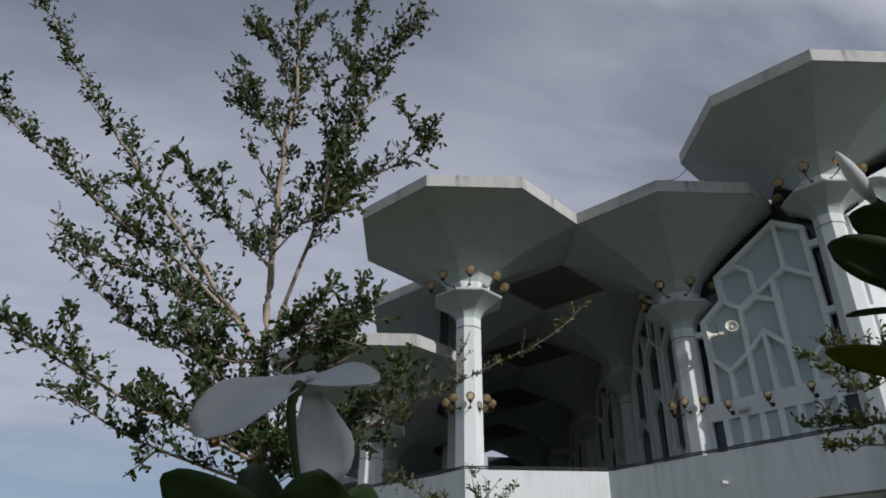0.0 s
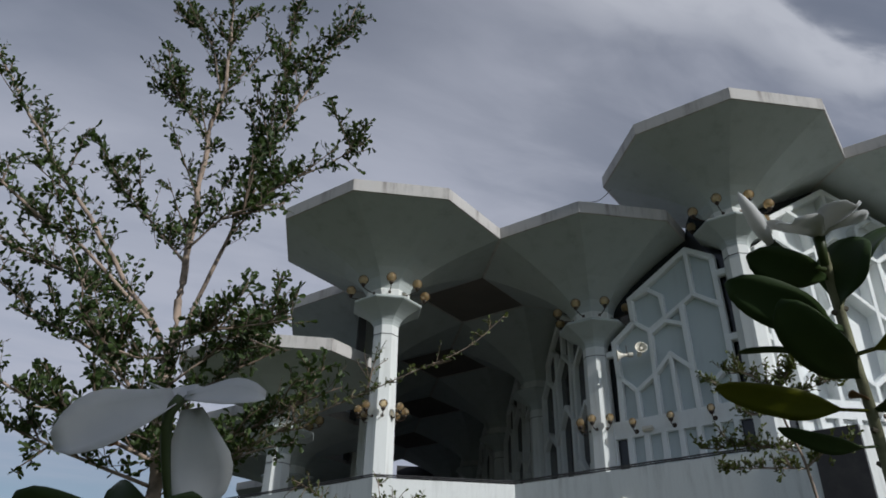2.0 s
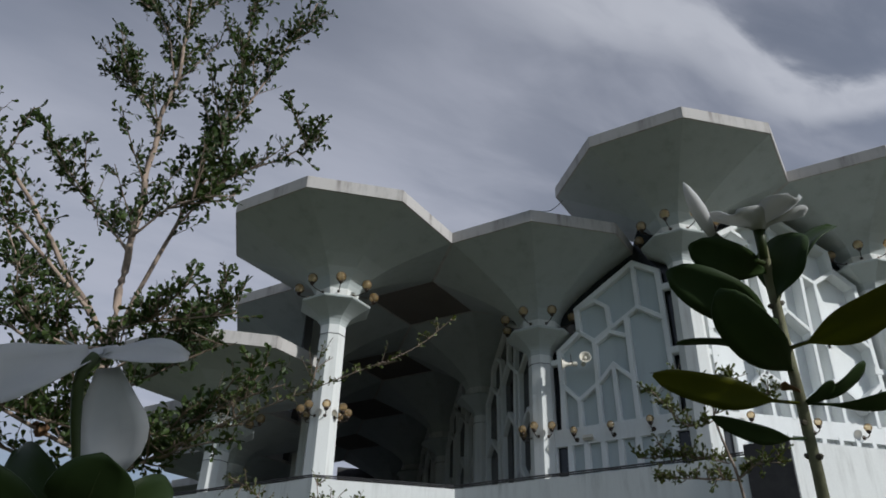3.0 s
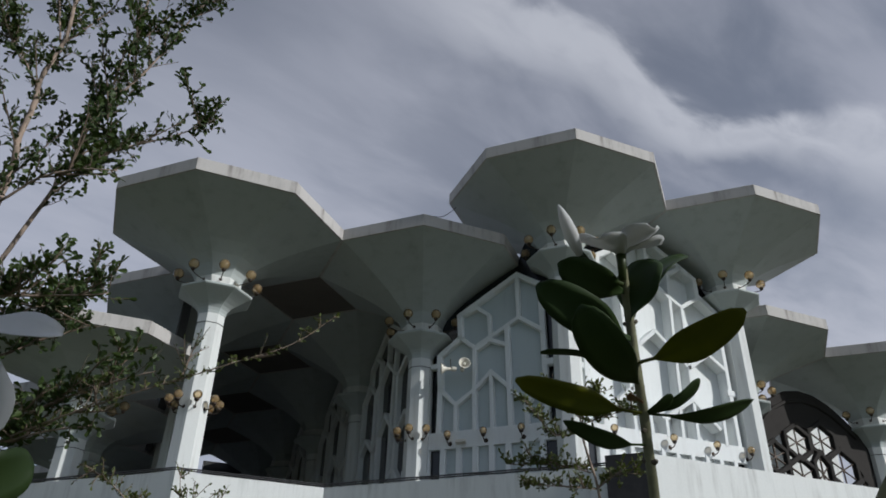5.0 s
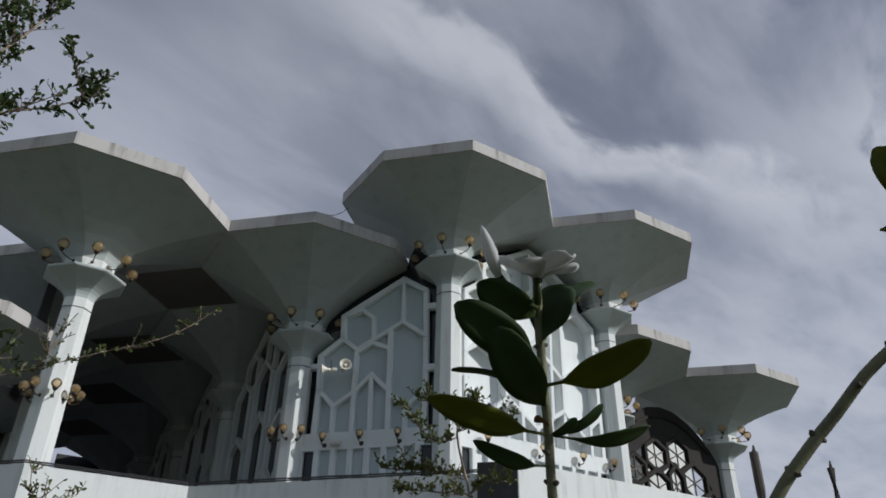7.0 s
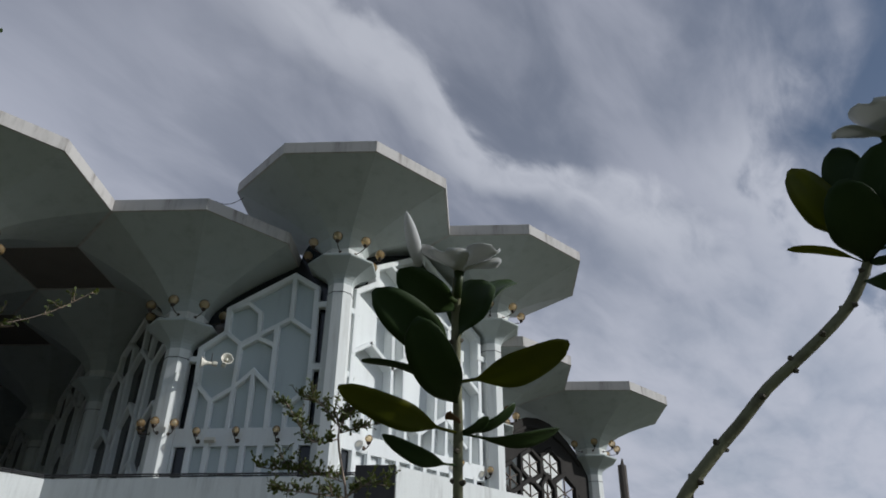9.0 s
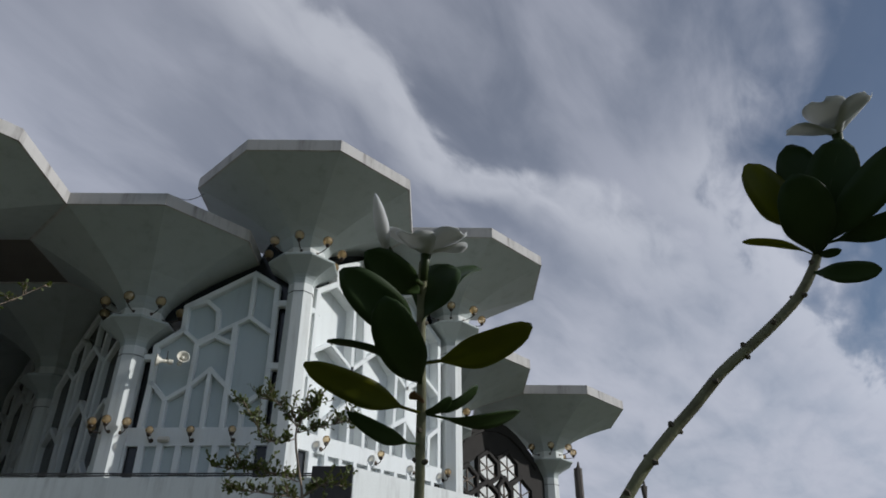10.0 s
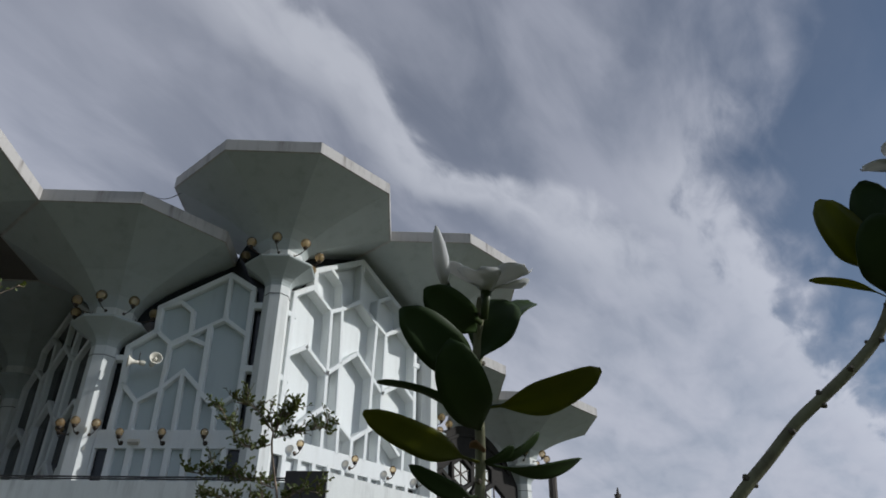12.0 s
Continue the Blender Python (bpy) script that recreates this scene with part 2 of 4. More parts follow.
M_GLOBE = bpy.data.materials.new("amber_globe_glass")
M_GLOBE.use_nodes = True
_n, _l = M_GLOBE.node_tree.nodes, M_GLOBE.node_tree.links
_b = _n["Principled BSDF"]
wire(_b, "Base Color", blend(_n, smooth(_n, noise_tex(_n, _n.new("ShaderNodeTexCoord").outputs["Object"], 9.0), 0.35, 0.7), (0.86, 0.58, 0.28), (0.90, 0.72, 0.46)))
_b.inputs["Roughness"].default_value = 0.08
_b.inputs["Specular IOR Level"].default_value = 0.8
_t = _n.new("ShaderNodeBsdfTransparent")
_t.inputs["Color"].default_value = (1.0, 0.93, 0.78, 1)
_a = _n.new("ShaderNodeBsdfTranslucent")
_a.inputs["Color"].default_value = (1.0, 0.74, 0.40, 1)
_d = _n.new("ShaderNodeMixShader")
_d.inputs[0].default_value = 0.6
_l.new(_b.outputs[0], _d.inputs[1])
_l.new(_a.outputs[0], _d.inputs[2])
_m = _n.new("ShaderNodeMixShader")
_m.inputs[0].default_value = 0.64
_l.new(_d.outputs[0], _m.inputs[1])
_l.new(_t.outputs[0], _m.inputs[2])
_g = _n.new("ShaderNodeBsdfGlossy")
_g.inputs["Roughness"].default_value = 0.05
_f = _n.new("ShaderNodeFresnel")
_f.inputs["IOR"].default_value = 1.5
_c = _n.new("ShaderNodeMixShader")
_l.new(_f.outputs[0], _c.inputs[0])
_l.new(_m.outputs[0], _c.inputs[1])
_l.new(_g.outputs[0], _c.inputs[2])
_l.new(_c.outputs[0], _n["Material Output"].inputs["Surface"])


# ---- helpers for building ----
def part(name, bm, mat, parent=None, label="", soft=False):
    """Links a bmesh as one mesh object, under a thing or a part if given."""
    me = bpy.data.meshes.new(name)
    bmesh.ops.recalc_face_normals(bm, faces=bm.faces)
    bm.to_mesh(me)
    bm.free()
    me.materials.append(mat)
    if soft:
        me.polygons.foreach_set("use_smooth", [True] * len(me.polygons))
    ob = new(name, me)
    if parent is not None:
        ob.parent = parent
    if label:
        tagged(ob, label)
    return ob


def shared(name, mesh, parent, m):
    """One more piece on a mesh that already exists."""
    ob = new(name, mesh)
    ob.parent = parent
    ob.matrix_basis = m
    return ob


def thing(name, at, label, category, group="", kind=""):
    ob = new(name)
    ob.matrix_world = Matrix.Translation(at)
    return tagged(ob, label, category, group, kind)


def box(bm, lo, hi, m=None):
    x0, y0, z0 = lo
    x1, y1, z1 = hi
    v = [bm.verts.new(p) for p in ((x0, y0, z0), (x1, y0, z0), (x1, y1, z0), (x0, y1, z0), (x0, y0, z1), (x1, y0, z1), (x1, y1, z1), (x0, y1, z1))]
    if m is not None:
        for q in v:
            q.co = m @ q.co
    for f in ((0, 3, 2, 1), (4, 5, 6, 7), (0, 1, 5, 4), (1, 2, 6, 5), (2, 3, 7, 6), (3, 0, 4, 7)):
        bm.faces.new([v[i] for i in f])
    return v


def octo(r, z):
    """An octagon with its flat sides to the axes; r is the radius to its corners."""
    return [(r * math.cos(radians(22.5 + 45 * k)), r * math.sin(radians(22.5 + 45 * k)), z) for k in range(8)]


def circle(r, z, n=16):
    return [(r * math.cos(math.tau * k / n), r * math.sin(math.tau * k / n), z) for k in range(n)]


def lofted(bm, rings, close_bottom=True, close_top=True):
    """A skin over rings of points, from the lowest up."""
    loops = [[bm.verts.new(p) for p in ring] for ring in rings]
    n = len(loops[0])
    for a, b in zip(loops, loops[1:]):
        for k in range(n):
            bm.faces.new((a[k], a[(k + 1) % n], b[(k + 1) % n], b[k]))
    if close_bottom:
        bm.faces.new(loops[0][::-1])
    if close_top:
        bm.faces.new(loops[-1])
    return loops


def prism(bm, outline, z0, z1):
    lofted(bm, [[(x, y, z0) for x, y in outline], [(x, y, z1) for x, y in outline]])


def curve_points(pts, step):
    """Points along a smooth curve through pts, about a step apart."""
    pts = [Vector(p) for p in pts]
    ext = [2 * pts[0] - pts[1], *pts, 2 * pts[-1] - pts[-2]]
    out = []
    for a, b, c, d in zip(ext, ext[1:], ext[2:], ext[3:]):
        n = max(2, int((c - b).length / step))
        for k in range(n):
            t = k / n
            out.append(0.5 * (2 * b + (c - a) * t + (2 * a - 5 * b + 4 * c - d) * t * t + (3 * b - a - 3 * c + d) * t ** 3))
    out.append(pts[-1])
    return out


def tube(bm, pts, r0, r1, sides=8, wobble=0.0):
    """A tapered tube along points."""
    n, rings = len(pts), []
    for k, p in enumerate(pts):
        d = (pts[min(k + 1, n - 1)] - pts[max(k - 1, 0)]).normalized()
        q = d.to_track_quat("Z", "Y")
        r = r0 + (r1 - r0) * k / (n - 1)
        ring = []
        for s in range(sides):
            a = math.tau * s / sides
            rr = r * (1 + wobble * noise.noise(p * 9 + Vector((s, 0, 0))))
            ring.append(p + q @ Vector((rr * math.cos(a), rr * math.sin(a), 0)))
        rings.append(ring)
    lofted(bm, rings)


def globe_mesh(r, n=14):
    bm = bmesh.new()
    bmesh.ops.create_uvsphere(bm, u_segments=n, v_segments=n // 2 + 2, radius=r)
    return bm


# ---- canopies: octagonal concrete mushrooms on octagonal columns ----
S, R = 4.804, 2.6
FASCIA = 0.29
FLOOR_Z = 3.35


def canopy(x, y, z, drop=0.0):
    """drop: how much deeper its funnel reaches than the others'."""
    th = thing("mushroom_canopy", (x, y, z), "white octagonal concrete mushroom canopy on a slender octagonal column", "canopy", "mushroom canopies of the building")
    bm = bmesh.new()
    lofted(bm, [octo(0.49, -1.30 - drop), octo(0.505, -1.20 - drop), octo(0.54, -1.10 - drop), octo(0.62, -0.97 - drop), octo(0.80, -0.81 - drop), octo(1.1, -0.62 - drop * 0.8), octo(1.5, -0.42 - drop * 0.6), octo(2.0, -0.21 - drop * 0.3), octo(R - 0.03, 0.004)])
    part("soffit", bm, M_CANOPY_SHADE, th, "smooth grey-green soffit with eight folds, its shade painted in")
    bm = bmesh.new()
    lofted(bm, [octo(R - 0.025, 0.0), octo(R, 0.008), octo(R, FASCIA - 0.01), octo(R - 0.01, FASCIA), octo(R - 0.2, FASCIA + 0.003), octo(R - 0.24, FASCIA - 0.06), octo(0.6, FASCIA - 0.16)])
    part("rim", bm, M_RIM, th, "rain-streaked white rim band")
    bm = bmesh.new()
    lofted(bm, [octo(0.51, -1.50 - drop), octo(0.51, -1.24 - drop), octo(0.50, -1.20 - drop)])
    part("drum", bm, M_WHITE, th)
    bm = bmesh.new()
    lofted(bm, [octo(r, h - drop) for r, h in ((0.288, -1.99), (0.298, -1.93), (0.325, -1.87), (0.375, -1.81), (0.45, -1.75), (0.55, -1.685), (0.67, -1.615), (0.78, -1.555), (0.80, -1.535), (0.80, -1.505), (0.78, -1.49), (0.40, -1.46))])
    part("capital", bm, M_CANOPY_SHADE, th, "flared capital with a flat lip, greyed for shade")
    bm = bmesh.new()
    lofted(bm, [octo(0.325, FLOOR_Z - z), octo(0.286, -1.97 - drop)])
    col = part("column", bm, M_WHITE, th)
    bm = bmesh.new()
    lofted(bm, [octo(0.298, -2.21 - drop), octo(0.298, -2.198 - drop)])
    part("joint_ring", bm, M_RAIL, col)
    return th


A = (0.98, 15.109, 9.94)
B = (A[0] + S, A[1], A[2])
C = (8.135, 12.54, 11.244)
D = (C[0] + S, C[1], C[2])
E = (14.70, 14.47, 9.364)
F = (19.50, 14.49, 9.364)
G = (-1.162, 17.461, 7.332)
first = canopy(*A)
for i in range(1, 5):
    canopy(A[0], A[1] + S * i, A[2])
for i in range(5):
    canopy(B[0], B[1] + S * i, B[2], 0.15)
for c in (C, D, E, F):
    canopy(*c)
for i in range(4):
    canopy(G[0], G[1] + S * i, G[2], -0.28)


# ---- ground, bank and podium ----
bm = bmesh.new()
box(bm, (-900, -900, -0.3), (900, 900, 0))
tagged(part("ground", bm, M_GRASS), "short green grass with bare brown patches", "ground", kind="structure")

# an added, unseen ring of far trees that closes the horizon and dims it
rng = random.Random(3)
verts, faces = [], []
ball = bmesh.new()
bmesh.ops.create_icosphere(ball, subdivisions=2, radius=1.0)
ball_v = [v.co.copy() for v in ball.verts]
ball_f = [[v.index for v in f.verts] for f in ball.faces]
ball.free()
for i in range(260):
    a = math.tau * (i + rng.uniform(-0.4, 0.4)) / 260
    r = rng.uniform(150, 172)
    h, w = rng.uniform(5.0, 9.0), rng.uniform(3.2, 5.5)
    c = Vector((r * math.cos(a), r * math.sin(a), h * 0.95))
    k = len(verts)
    for v in ball_v:
        n = 1 + 0.35 * noise.noise(v * 2.1 + c) + 0.18 * noise.noise(v * 6.0 + c)
        verts.append((c.x + v.x * w * n, c.y + v.y * w * n, max(0.0, c.z + v.z * h * n)))
    faces += [[k + j for j in f] for f in ball_f]
me = bpy.data.meshes.new("horizon_blocker_woods")
me.from_pydata(verts, [], faces)
me.materials.append(M_TREELEAF)
tagged(new("horizon_blocker_woods", me), "unseen belt of dark green trees round the grounds, added to dim the horizon", "trees", kind="stuff")

FRONT = [(-6.0, 21.2), (0.83, 14.14), (3.55, 14.14), (7.72, 9.72), (13.4, 9.72), (17.2, 13.6), (24.0, 13.6)]


def strip(bm, line, inner, z0, z1, lift=0.0):
    """A wall of even thickness along a line in plan."""
    pts = [Vector((x, y)) for x, y in line]
    off = []
    for k, p in enumerate(pts):
        a = (p - pts[k - 1]).normalized() if k else None
        b = (pts[k + 1] - p).normalized() if k + 1 < len(pts) else None
        na = Vector((-a.y, a.x)) if a else None
        nb = Vector((-b.y, b.x)) if b else None
        n = (na + nb).normalized() / max(0.3, math.cos(0.5 * (na.angle(nb)))) if a and b else (na or nb)
        off.append(p + n * inner)
    for k in range(len(pts) - 1):
        quad = [pts[k], pts[k + 1], off[k + 1], off[k]]
        lofted(bm, [[(q.x, q.y, z0) for q in quad], [(q.x, q.y, z1 + lift) for q in quad]])


TOP = 4.52
bm = bmesh.new()
prism(bm, [*[(x, y + 0.35) for x, y in FRONT], (24, 52), (-6, 52)], 3.15, FLOOR_Z)
tagged(part("floor", bm, M_FLOOR), "unseen floor of the raised terrace, kept dark to cut bounced light", "floor", kind="structure")
bm = bmesh.new()
strip(bm, FRONT[:4], 0.22, 3.62, TOP)
tagged(part("wall_parapet_1", bm, M_PODIUM), "white painted terrace parapet with grey rain stains", "wall", kind="structure")
bm = bmesh.new()
strip(bm, FRONT[3:], 0.22, 3.45, TOP + 0.17)
tagged(part("wall_parapet_2", bm, M_PODIUM), "sunlit white terrace parapet streaked with black rain stains", "wall", kind="structure")
bm = bmesh.new()
strip(bm, [(7.24, 10.215), (7.70, 9.725)], 0.05, 3.45, TOP + 0.175)
ob = part("wall_parapet_3", bm, M_MOULD_SHADE)
ob.location = (-0.02, -0.02, 0)
tagged(ob, "end of the terrace parapet, blackened by mould and painted-in shade", "wall", kind="structure")
bm = bmesh.new()
strip(bm, [(x + 0.1, y + 0.42) for x, y in FRONT], 0.25, -0.1, 3.64)
tagged(part("wall_podium", bm, M_PODIUM), "shaded white wall under the terrace edge", "wall", kind="structure")

# the bank of soil and grass against the podium
bm = bmesh.new()
rows = []
for j in range(9):
    row = []
    for i in range(41):
        x = 4.4 + i * 0.35
        t = j / 8
        y = 10.0 - 4.2 * t - (0.0 if x > 7.7 else (7.7 - x) * -1.05)
        z = 3.78 * (1 - t) ** 1.3 * min(1.0, max(0.0, (x - 4.4) / 2.6)) - 0.02
        z += 0.09 * noise.noise(Vector((x * 1.3, y * 1.3, 3))) if 0 < j < 8 else 0
        row.append(bm.verts.new((x, y, z)))
    rows.append(row)
for a, b in zip(rows, rows[1:]):
    for k in range(40):
        bm.faces.new((a[k], a[k + 1], b[k + 1], b[k]))
tagged(part("ground_bank", bm, M_SOIL, soft=True), "brown soil bank with thin grass", "ground", kind="structure")

# dark cables along the parapet's top
cables = thing("parapet_cable", (0, 0, TOP), "pair of dark cables clipped along the parapet top", "cable")
for k, (dy, dz) in enumerate(((0.03, 0.035), (0.07, 0.075))):
    bm = bmesh.new()
    pts = []
    for a, b in zip(FRONT[:3], FRONT[1:4]):
        for t in range(24):
            s = t / 24
            pts.append(Vector((a[0] + (b[0] - a[0]) * s, a[1] + (b[1] - a[1]) * s + dy, dz + 0.003 * math.sin(s * 40 + k * 2))))
    tube(bm, pts, 0.014, 0.014, 6)
    part("cable", bm, M_RAIL, cables)
spot = thing("drain_spout", (5.05, 12.42, 4.0), "short pale pipe spout in the parapet face", "pipe")
bm = bmesh.new()
tube(bm, [Vector((0.05, 0.05, 0.01)), Vector((-0.10, -0.10, -0.01))], 0.03, 0.03, 10)
part("spout", bm, M_HORN, spot)

# ---- roof between the canopies, and the hall behind ----
bm = bmesh.new()
for i in range(4):
    x, y = A[0] + S / 2, A[1] + S / 2 + S * i
    for dx in (0, S):
        prism(bm, [(x + dx - 1.40, y), (x + dx, y - 1.40), (x + dx + 1.40, y), (x + dx, y + 1.40)], A[2] + 0.03, A[2] + 0.24)
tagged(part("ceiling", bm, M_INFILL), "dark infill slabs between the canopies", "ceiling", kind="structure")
# hall ceiling and inner walls are added, near-black so gaps read as shade
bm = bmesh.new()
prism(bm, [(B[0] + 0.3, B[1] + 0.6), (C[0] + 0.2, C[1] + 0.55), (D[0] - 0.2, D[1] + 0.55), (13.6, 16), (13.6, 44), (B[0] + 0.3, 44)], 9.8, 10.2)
tagged(part("ceiling_added_hall", bm, M_INTERIOR_SHADE), "added flat ceiling of the hall, near-black to stand for shade", "ceiling", kind="structure")
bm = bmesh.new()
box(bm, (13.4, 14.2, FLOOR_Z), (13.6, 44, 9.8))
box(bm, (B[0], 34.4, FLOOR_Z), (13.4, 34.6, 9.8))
tagged(part("wall_added_hall", bm, M_INTERIOR_SHADE), "added plain inner wall of the hall, near-black to stand for shade", "wall", kind="structure")


# added walls block skylight between high and low canopies and at the veranda's end
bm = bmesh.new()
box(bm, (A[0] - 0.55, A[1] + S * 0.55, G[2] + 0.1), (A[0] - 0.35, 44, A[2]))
tagged(part("wall_skylight_blocker", bm, M_INTERIOR_SHADE), "added dark wall over the low canopies that keeps skylight out", "wall", kind="structure")
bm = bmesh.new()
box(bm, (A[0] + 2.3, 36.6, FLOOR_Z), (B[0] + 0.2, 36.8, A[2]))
tagged(part("wall_veranda_blocker", bm, M_INTERIOR_SHADE), "plain dark wall added to darken the far end of the veranda", "wall", kind="structure")


# ---- panelled walls ----
def wall_frame(p, q):
    """From wall coordinates (along, inwards, up) to the world, for a wall from p to q seen with p on its left."""
    d = Vector((q[0] - p[0], q[1] - p[1], 0))
    return Matrix.Translation((p[0], p[1], 0)) @ Matrix.Rotation(math.atan2(d.y, d.x), 4, "Z"), d.length


def plate(bm, outline, y0, y1):
    """A plate of the wall, from an outline of (along, up)."""
    lofted(bm, [[(s, y1, z) for s, z in outline], [(s, y0, z) for s, z in outline]])


def rib(wall, a, b, mat, width=0.10, y0=-0.03, y1=0.10, name="rib"):
    """A bar with bevelled front edges between two points of the wall."""
    a, b = Vector((a[0], a[1])), Vector((b[0], b[1]))
    d = (b - a).normalized()
    n = Vector((-d.y, d.x)) * width / 2
    a, b = a - d * width * 0.25, b + d * width * 0.25
    y0 -= 0.0022 * (int(a.x * 131 + a.y * 57 + b.x * 17 + b.y * 29) % 9)      # no two faces in one plane
    bm = bmesh.new()
    rings = []
    for p in (a, b):
        e = n * 0.72
        rings.append([(q.x, y, q.y) for q, y in ((p + n, y1), (p + n, y0 + 0.025), (p + e, y0), (p - e, y0), (p - n, y0 + 0.025), (p - n, y1))])
    lofted(bm, rings)
    return part(name, bm, mat, wall)


def chain(wall, mat, *pts, width=0.10, **kw):
    for a, b in zip(pts, pts[1:]):
        rib(wall, a, b, mat, width, **kw)


def mirrored(pts, axis):
    return [(2 * axis - s, z) for s, z in pts]


def lower_band(wall, s0, s1, count, mat_panel, mat_rib):
    """The plain band below the net of ribs, with a row of upright slots under it."""
    bm = bmesh.new()
    plate(bm, [(s0, 5.70), (s1, 5.70), (s1, 6.07), (s0, 6.07)], -0.035, 0.12)
    part("band", bm, mat_rib, wall)
    pitch = (s1 - s0 - 0.3) / count
    for k in range(count + 1):
        s = s0 + 0.15 + pitch * k
        rib(wall, (s, FLOOR_Z), (s, 5.72), mat_rib, 0.13, name="mullion")
    for k in range(count):
        s = s0 + 0.15 + pitch * k
        bm = bmesh.new()
        dark = k in (0, count - 1)
        plate(bm, [(s + 0.066, 3.6), (s + pitch - 0.066, 3.6), (s + pitch - 0.066, 5.70), (s + 0.066, 5.70)], 0.06, 0.10)
        part("slot_panel", bm, M_GLASS if dark else mat_panel, wall)


def stepped_wall(name, p, q, label, mat_panel, mat_rib, pane):
    """The wall between a lower canopy (at p) and a higher one (at q): a stepped outline and a net of stretched hexagons."""
    m, length = wall_frame(p, q)
    wall = thing(name, (0, 0, 0), label, "wall", kind="structure")
    wall.matrix_world = m
    bm = bmesh.new()
    plate(bm, [(0, FLOOR_Z), (length, FLOOR_Z), (length, 10.9), (2.66, 10.72), (2.46, 10.30), (2.40, 10.0), (2.0, 9.8), (1.4, 9.57), (1.0, 9.4), (0.55, 9.1), (0, 8.0)], 0.16, 0.24)
    part("glazing", bm, pane, wall, "dark glass strip round the panel")
    rim = [(0.50, 6.04), (0.52, 7.10), (0.48, 7.86), (1.00, 8.24), (0.97, 8.80), (2.40, 9.62), (2.94, 9.27), (2.98, 7.4), (2.98, 6.04)]
    bm = bmesh.new()
    plate(bm, rim, 0.09, 0.14)
    part("panel", bm, mat_panel, wall)
    chain(wall, mat_rib, *rim, width=0.13)
    chain(wall, mat_rib, (0.97, 8.80), (1.42, 8.93), (1.70, 8.70), (1.74, 8.17), (1.35, 7.95), (1.00, 8.24))
    chain(wall, mat_rib, (0.52, 7.06), (0.90, 6.66), (1.35, 6.95), (1.35, 7.95))
    chain(wall, mat_rib, (0.90, 6.66), (0.91, 6.06))
    chain(wall, mat_rib, (1.35, 6.95), (1.36, 6.06))
    chain(wall, mat_rib, (1.35, 6.95), (1.74, 7.33), (2.18, 6.90))
    chain(wall, mat_rib, (1.74, 7.33), (1.77, 6.06))
    chain(wall, mat_rib, (1.33, 7.86), (1.72, 8.09), (2.10, 7.92))
    chain(wall, mat_rib, (2.13, 8.36), (2.18, 6.06), width=0.12)
    chain(wall, mat_rib, (1.74, 8.15), (2.42, 8.53), (2.96, 8.14))
    chain(wall, mat_rib, (2.40, 9.60), (2.42, 8.53))
    chain(wall, mat_rib, (2.18, 6.86), (2.53, 6.52), (2.98, 6.88))
    chain(wall, mat_rib, (2.53, 6.52), (2.55, 6.06))
    for z in (7.38, 8.86):
        rib(wall, (3.0, z), (length - 0.2, z), mat_rib, 0.16, name="bridge_bar")
    rib(wall, (0.2, 7.62), (0.55, 7.62), mat_rib, 0.14, name="bridge_bar")
    lower_band(wall, 0.10, length - 0.10, 8, mat_panel, mat_rib)
    return wall


def peaked_wall(name, p, q, base, label, mat_panel, mat_rib, pane, deep=0.0):
    """The wall between two canopies of one height: a peaked outline, mirrored about its middle."""
    m, length = wall_frame(p, q)
    m = m @ Matrix.Translation((0, 0, base))
    wall = thing(name, (0, 0, 0), label, "wall", kind="structure")
    wall.matrix_world = m
    mid = length / 2
    half = [(0.44, 6.04), (0.46, 9.34), (0.98, 9.72), (0.98, 10.16), (mid, 11.02)]
    rim = half + mirrored(half[:-1], mid)[::-1]
    bm = bmesh.new()
    plate(bm, [(0, FLOOR_Z - base), (length, FLOOR_Z - base), (length, 9.3), (length - 0.6, 10.4), (length - 0.95, 10.62), (length - 2.0, 11.04), (mid, 11.22), (2.0, 11.04), (0.95, 10.62), (0.6, 10.4), (0, 9.3)], 0.16 + deep, 0.24 + deep)
    part("glazing", bm, pane, wall, "dark glass strip round the panel")
    bm = bmesh.new()
    plate(bm, rim, 0.09 + deep, 0.14 + deep)
    part("panel", bm, mat_panel, wall)
    wide = 0.11
    chain(wall, mat_rib, *rim, width=wide + 0.03, y1=0.10 + deep)
    nets = [[(0.46, 9.34), (0.93, 9.68), (1.52, 9.28), (1.55, 7.74), (1.58, 6.06)], [(1.52, 9.28), (1.84, 9.46), (mid, 9.88)],
            [(1.84, 9.46), (1.80, 10.12), (1.40, 10.38)], [(1.84, 9.46), (1.90, 8.06), (1.93, 6.78)],
            [(0.44, 7.84), (0.92, 8.18), (1.55, 7.74), (1.90, 8.06), (mid, 8.50)], [(0.94, 6.40), (1.58, 6.98), (1.98, 6.72), (2.0, 6.06)],
            [(1.98, 6.72), (mid, 6.42)], [(0.44, 7.02), (0.80, 6.72), (0.82, 6.06)]]
    for line in nets:
        chain(wall, mat_rib, *line, width=wide, y1=0.10 + deep)
        chain(wall, mat_rib, *mirrored(line, mid), width=wide, y1=0.10 + deep)
    chain(wall, mat_rib, (mid, 11.0), (mid, 9.88), width=wide, y1=0.10 + deep)
    chain(wall, mat_rib, (mid, 6.42), (mid, 6.06), width=wide, y1=0.10 + deep)
    for z in (7.3, 8.8):
        rib(wall, (0.2, z), (0.5, z), mat_rib, 0.16, name="bridge_bar")
        rib(wall, (length - 0.5, z), (length - 0.2, z), mat_rib, 0.16, name="bridge_bar")
    lower_band(wall, 0.12, length - 0.12, 11, mat_panel, mat_rib)
    return wall


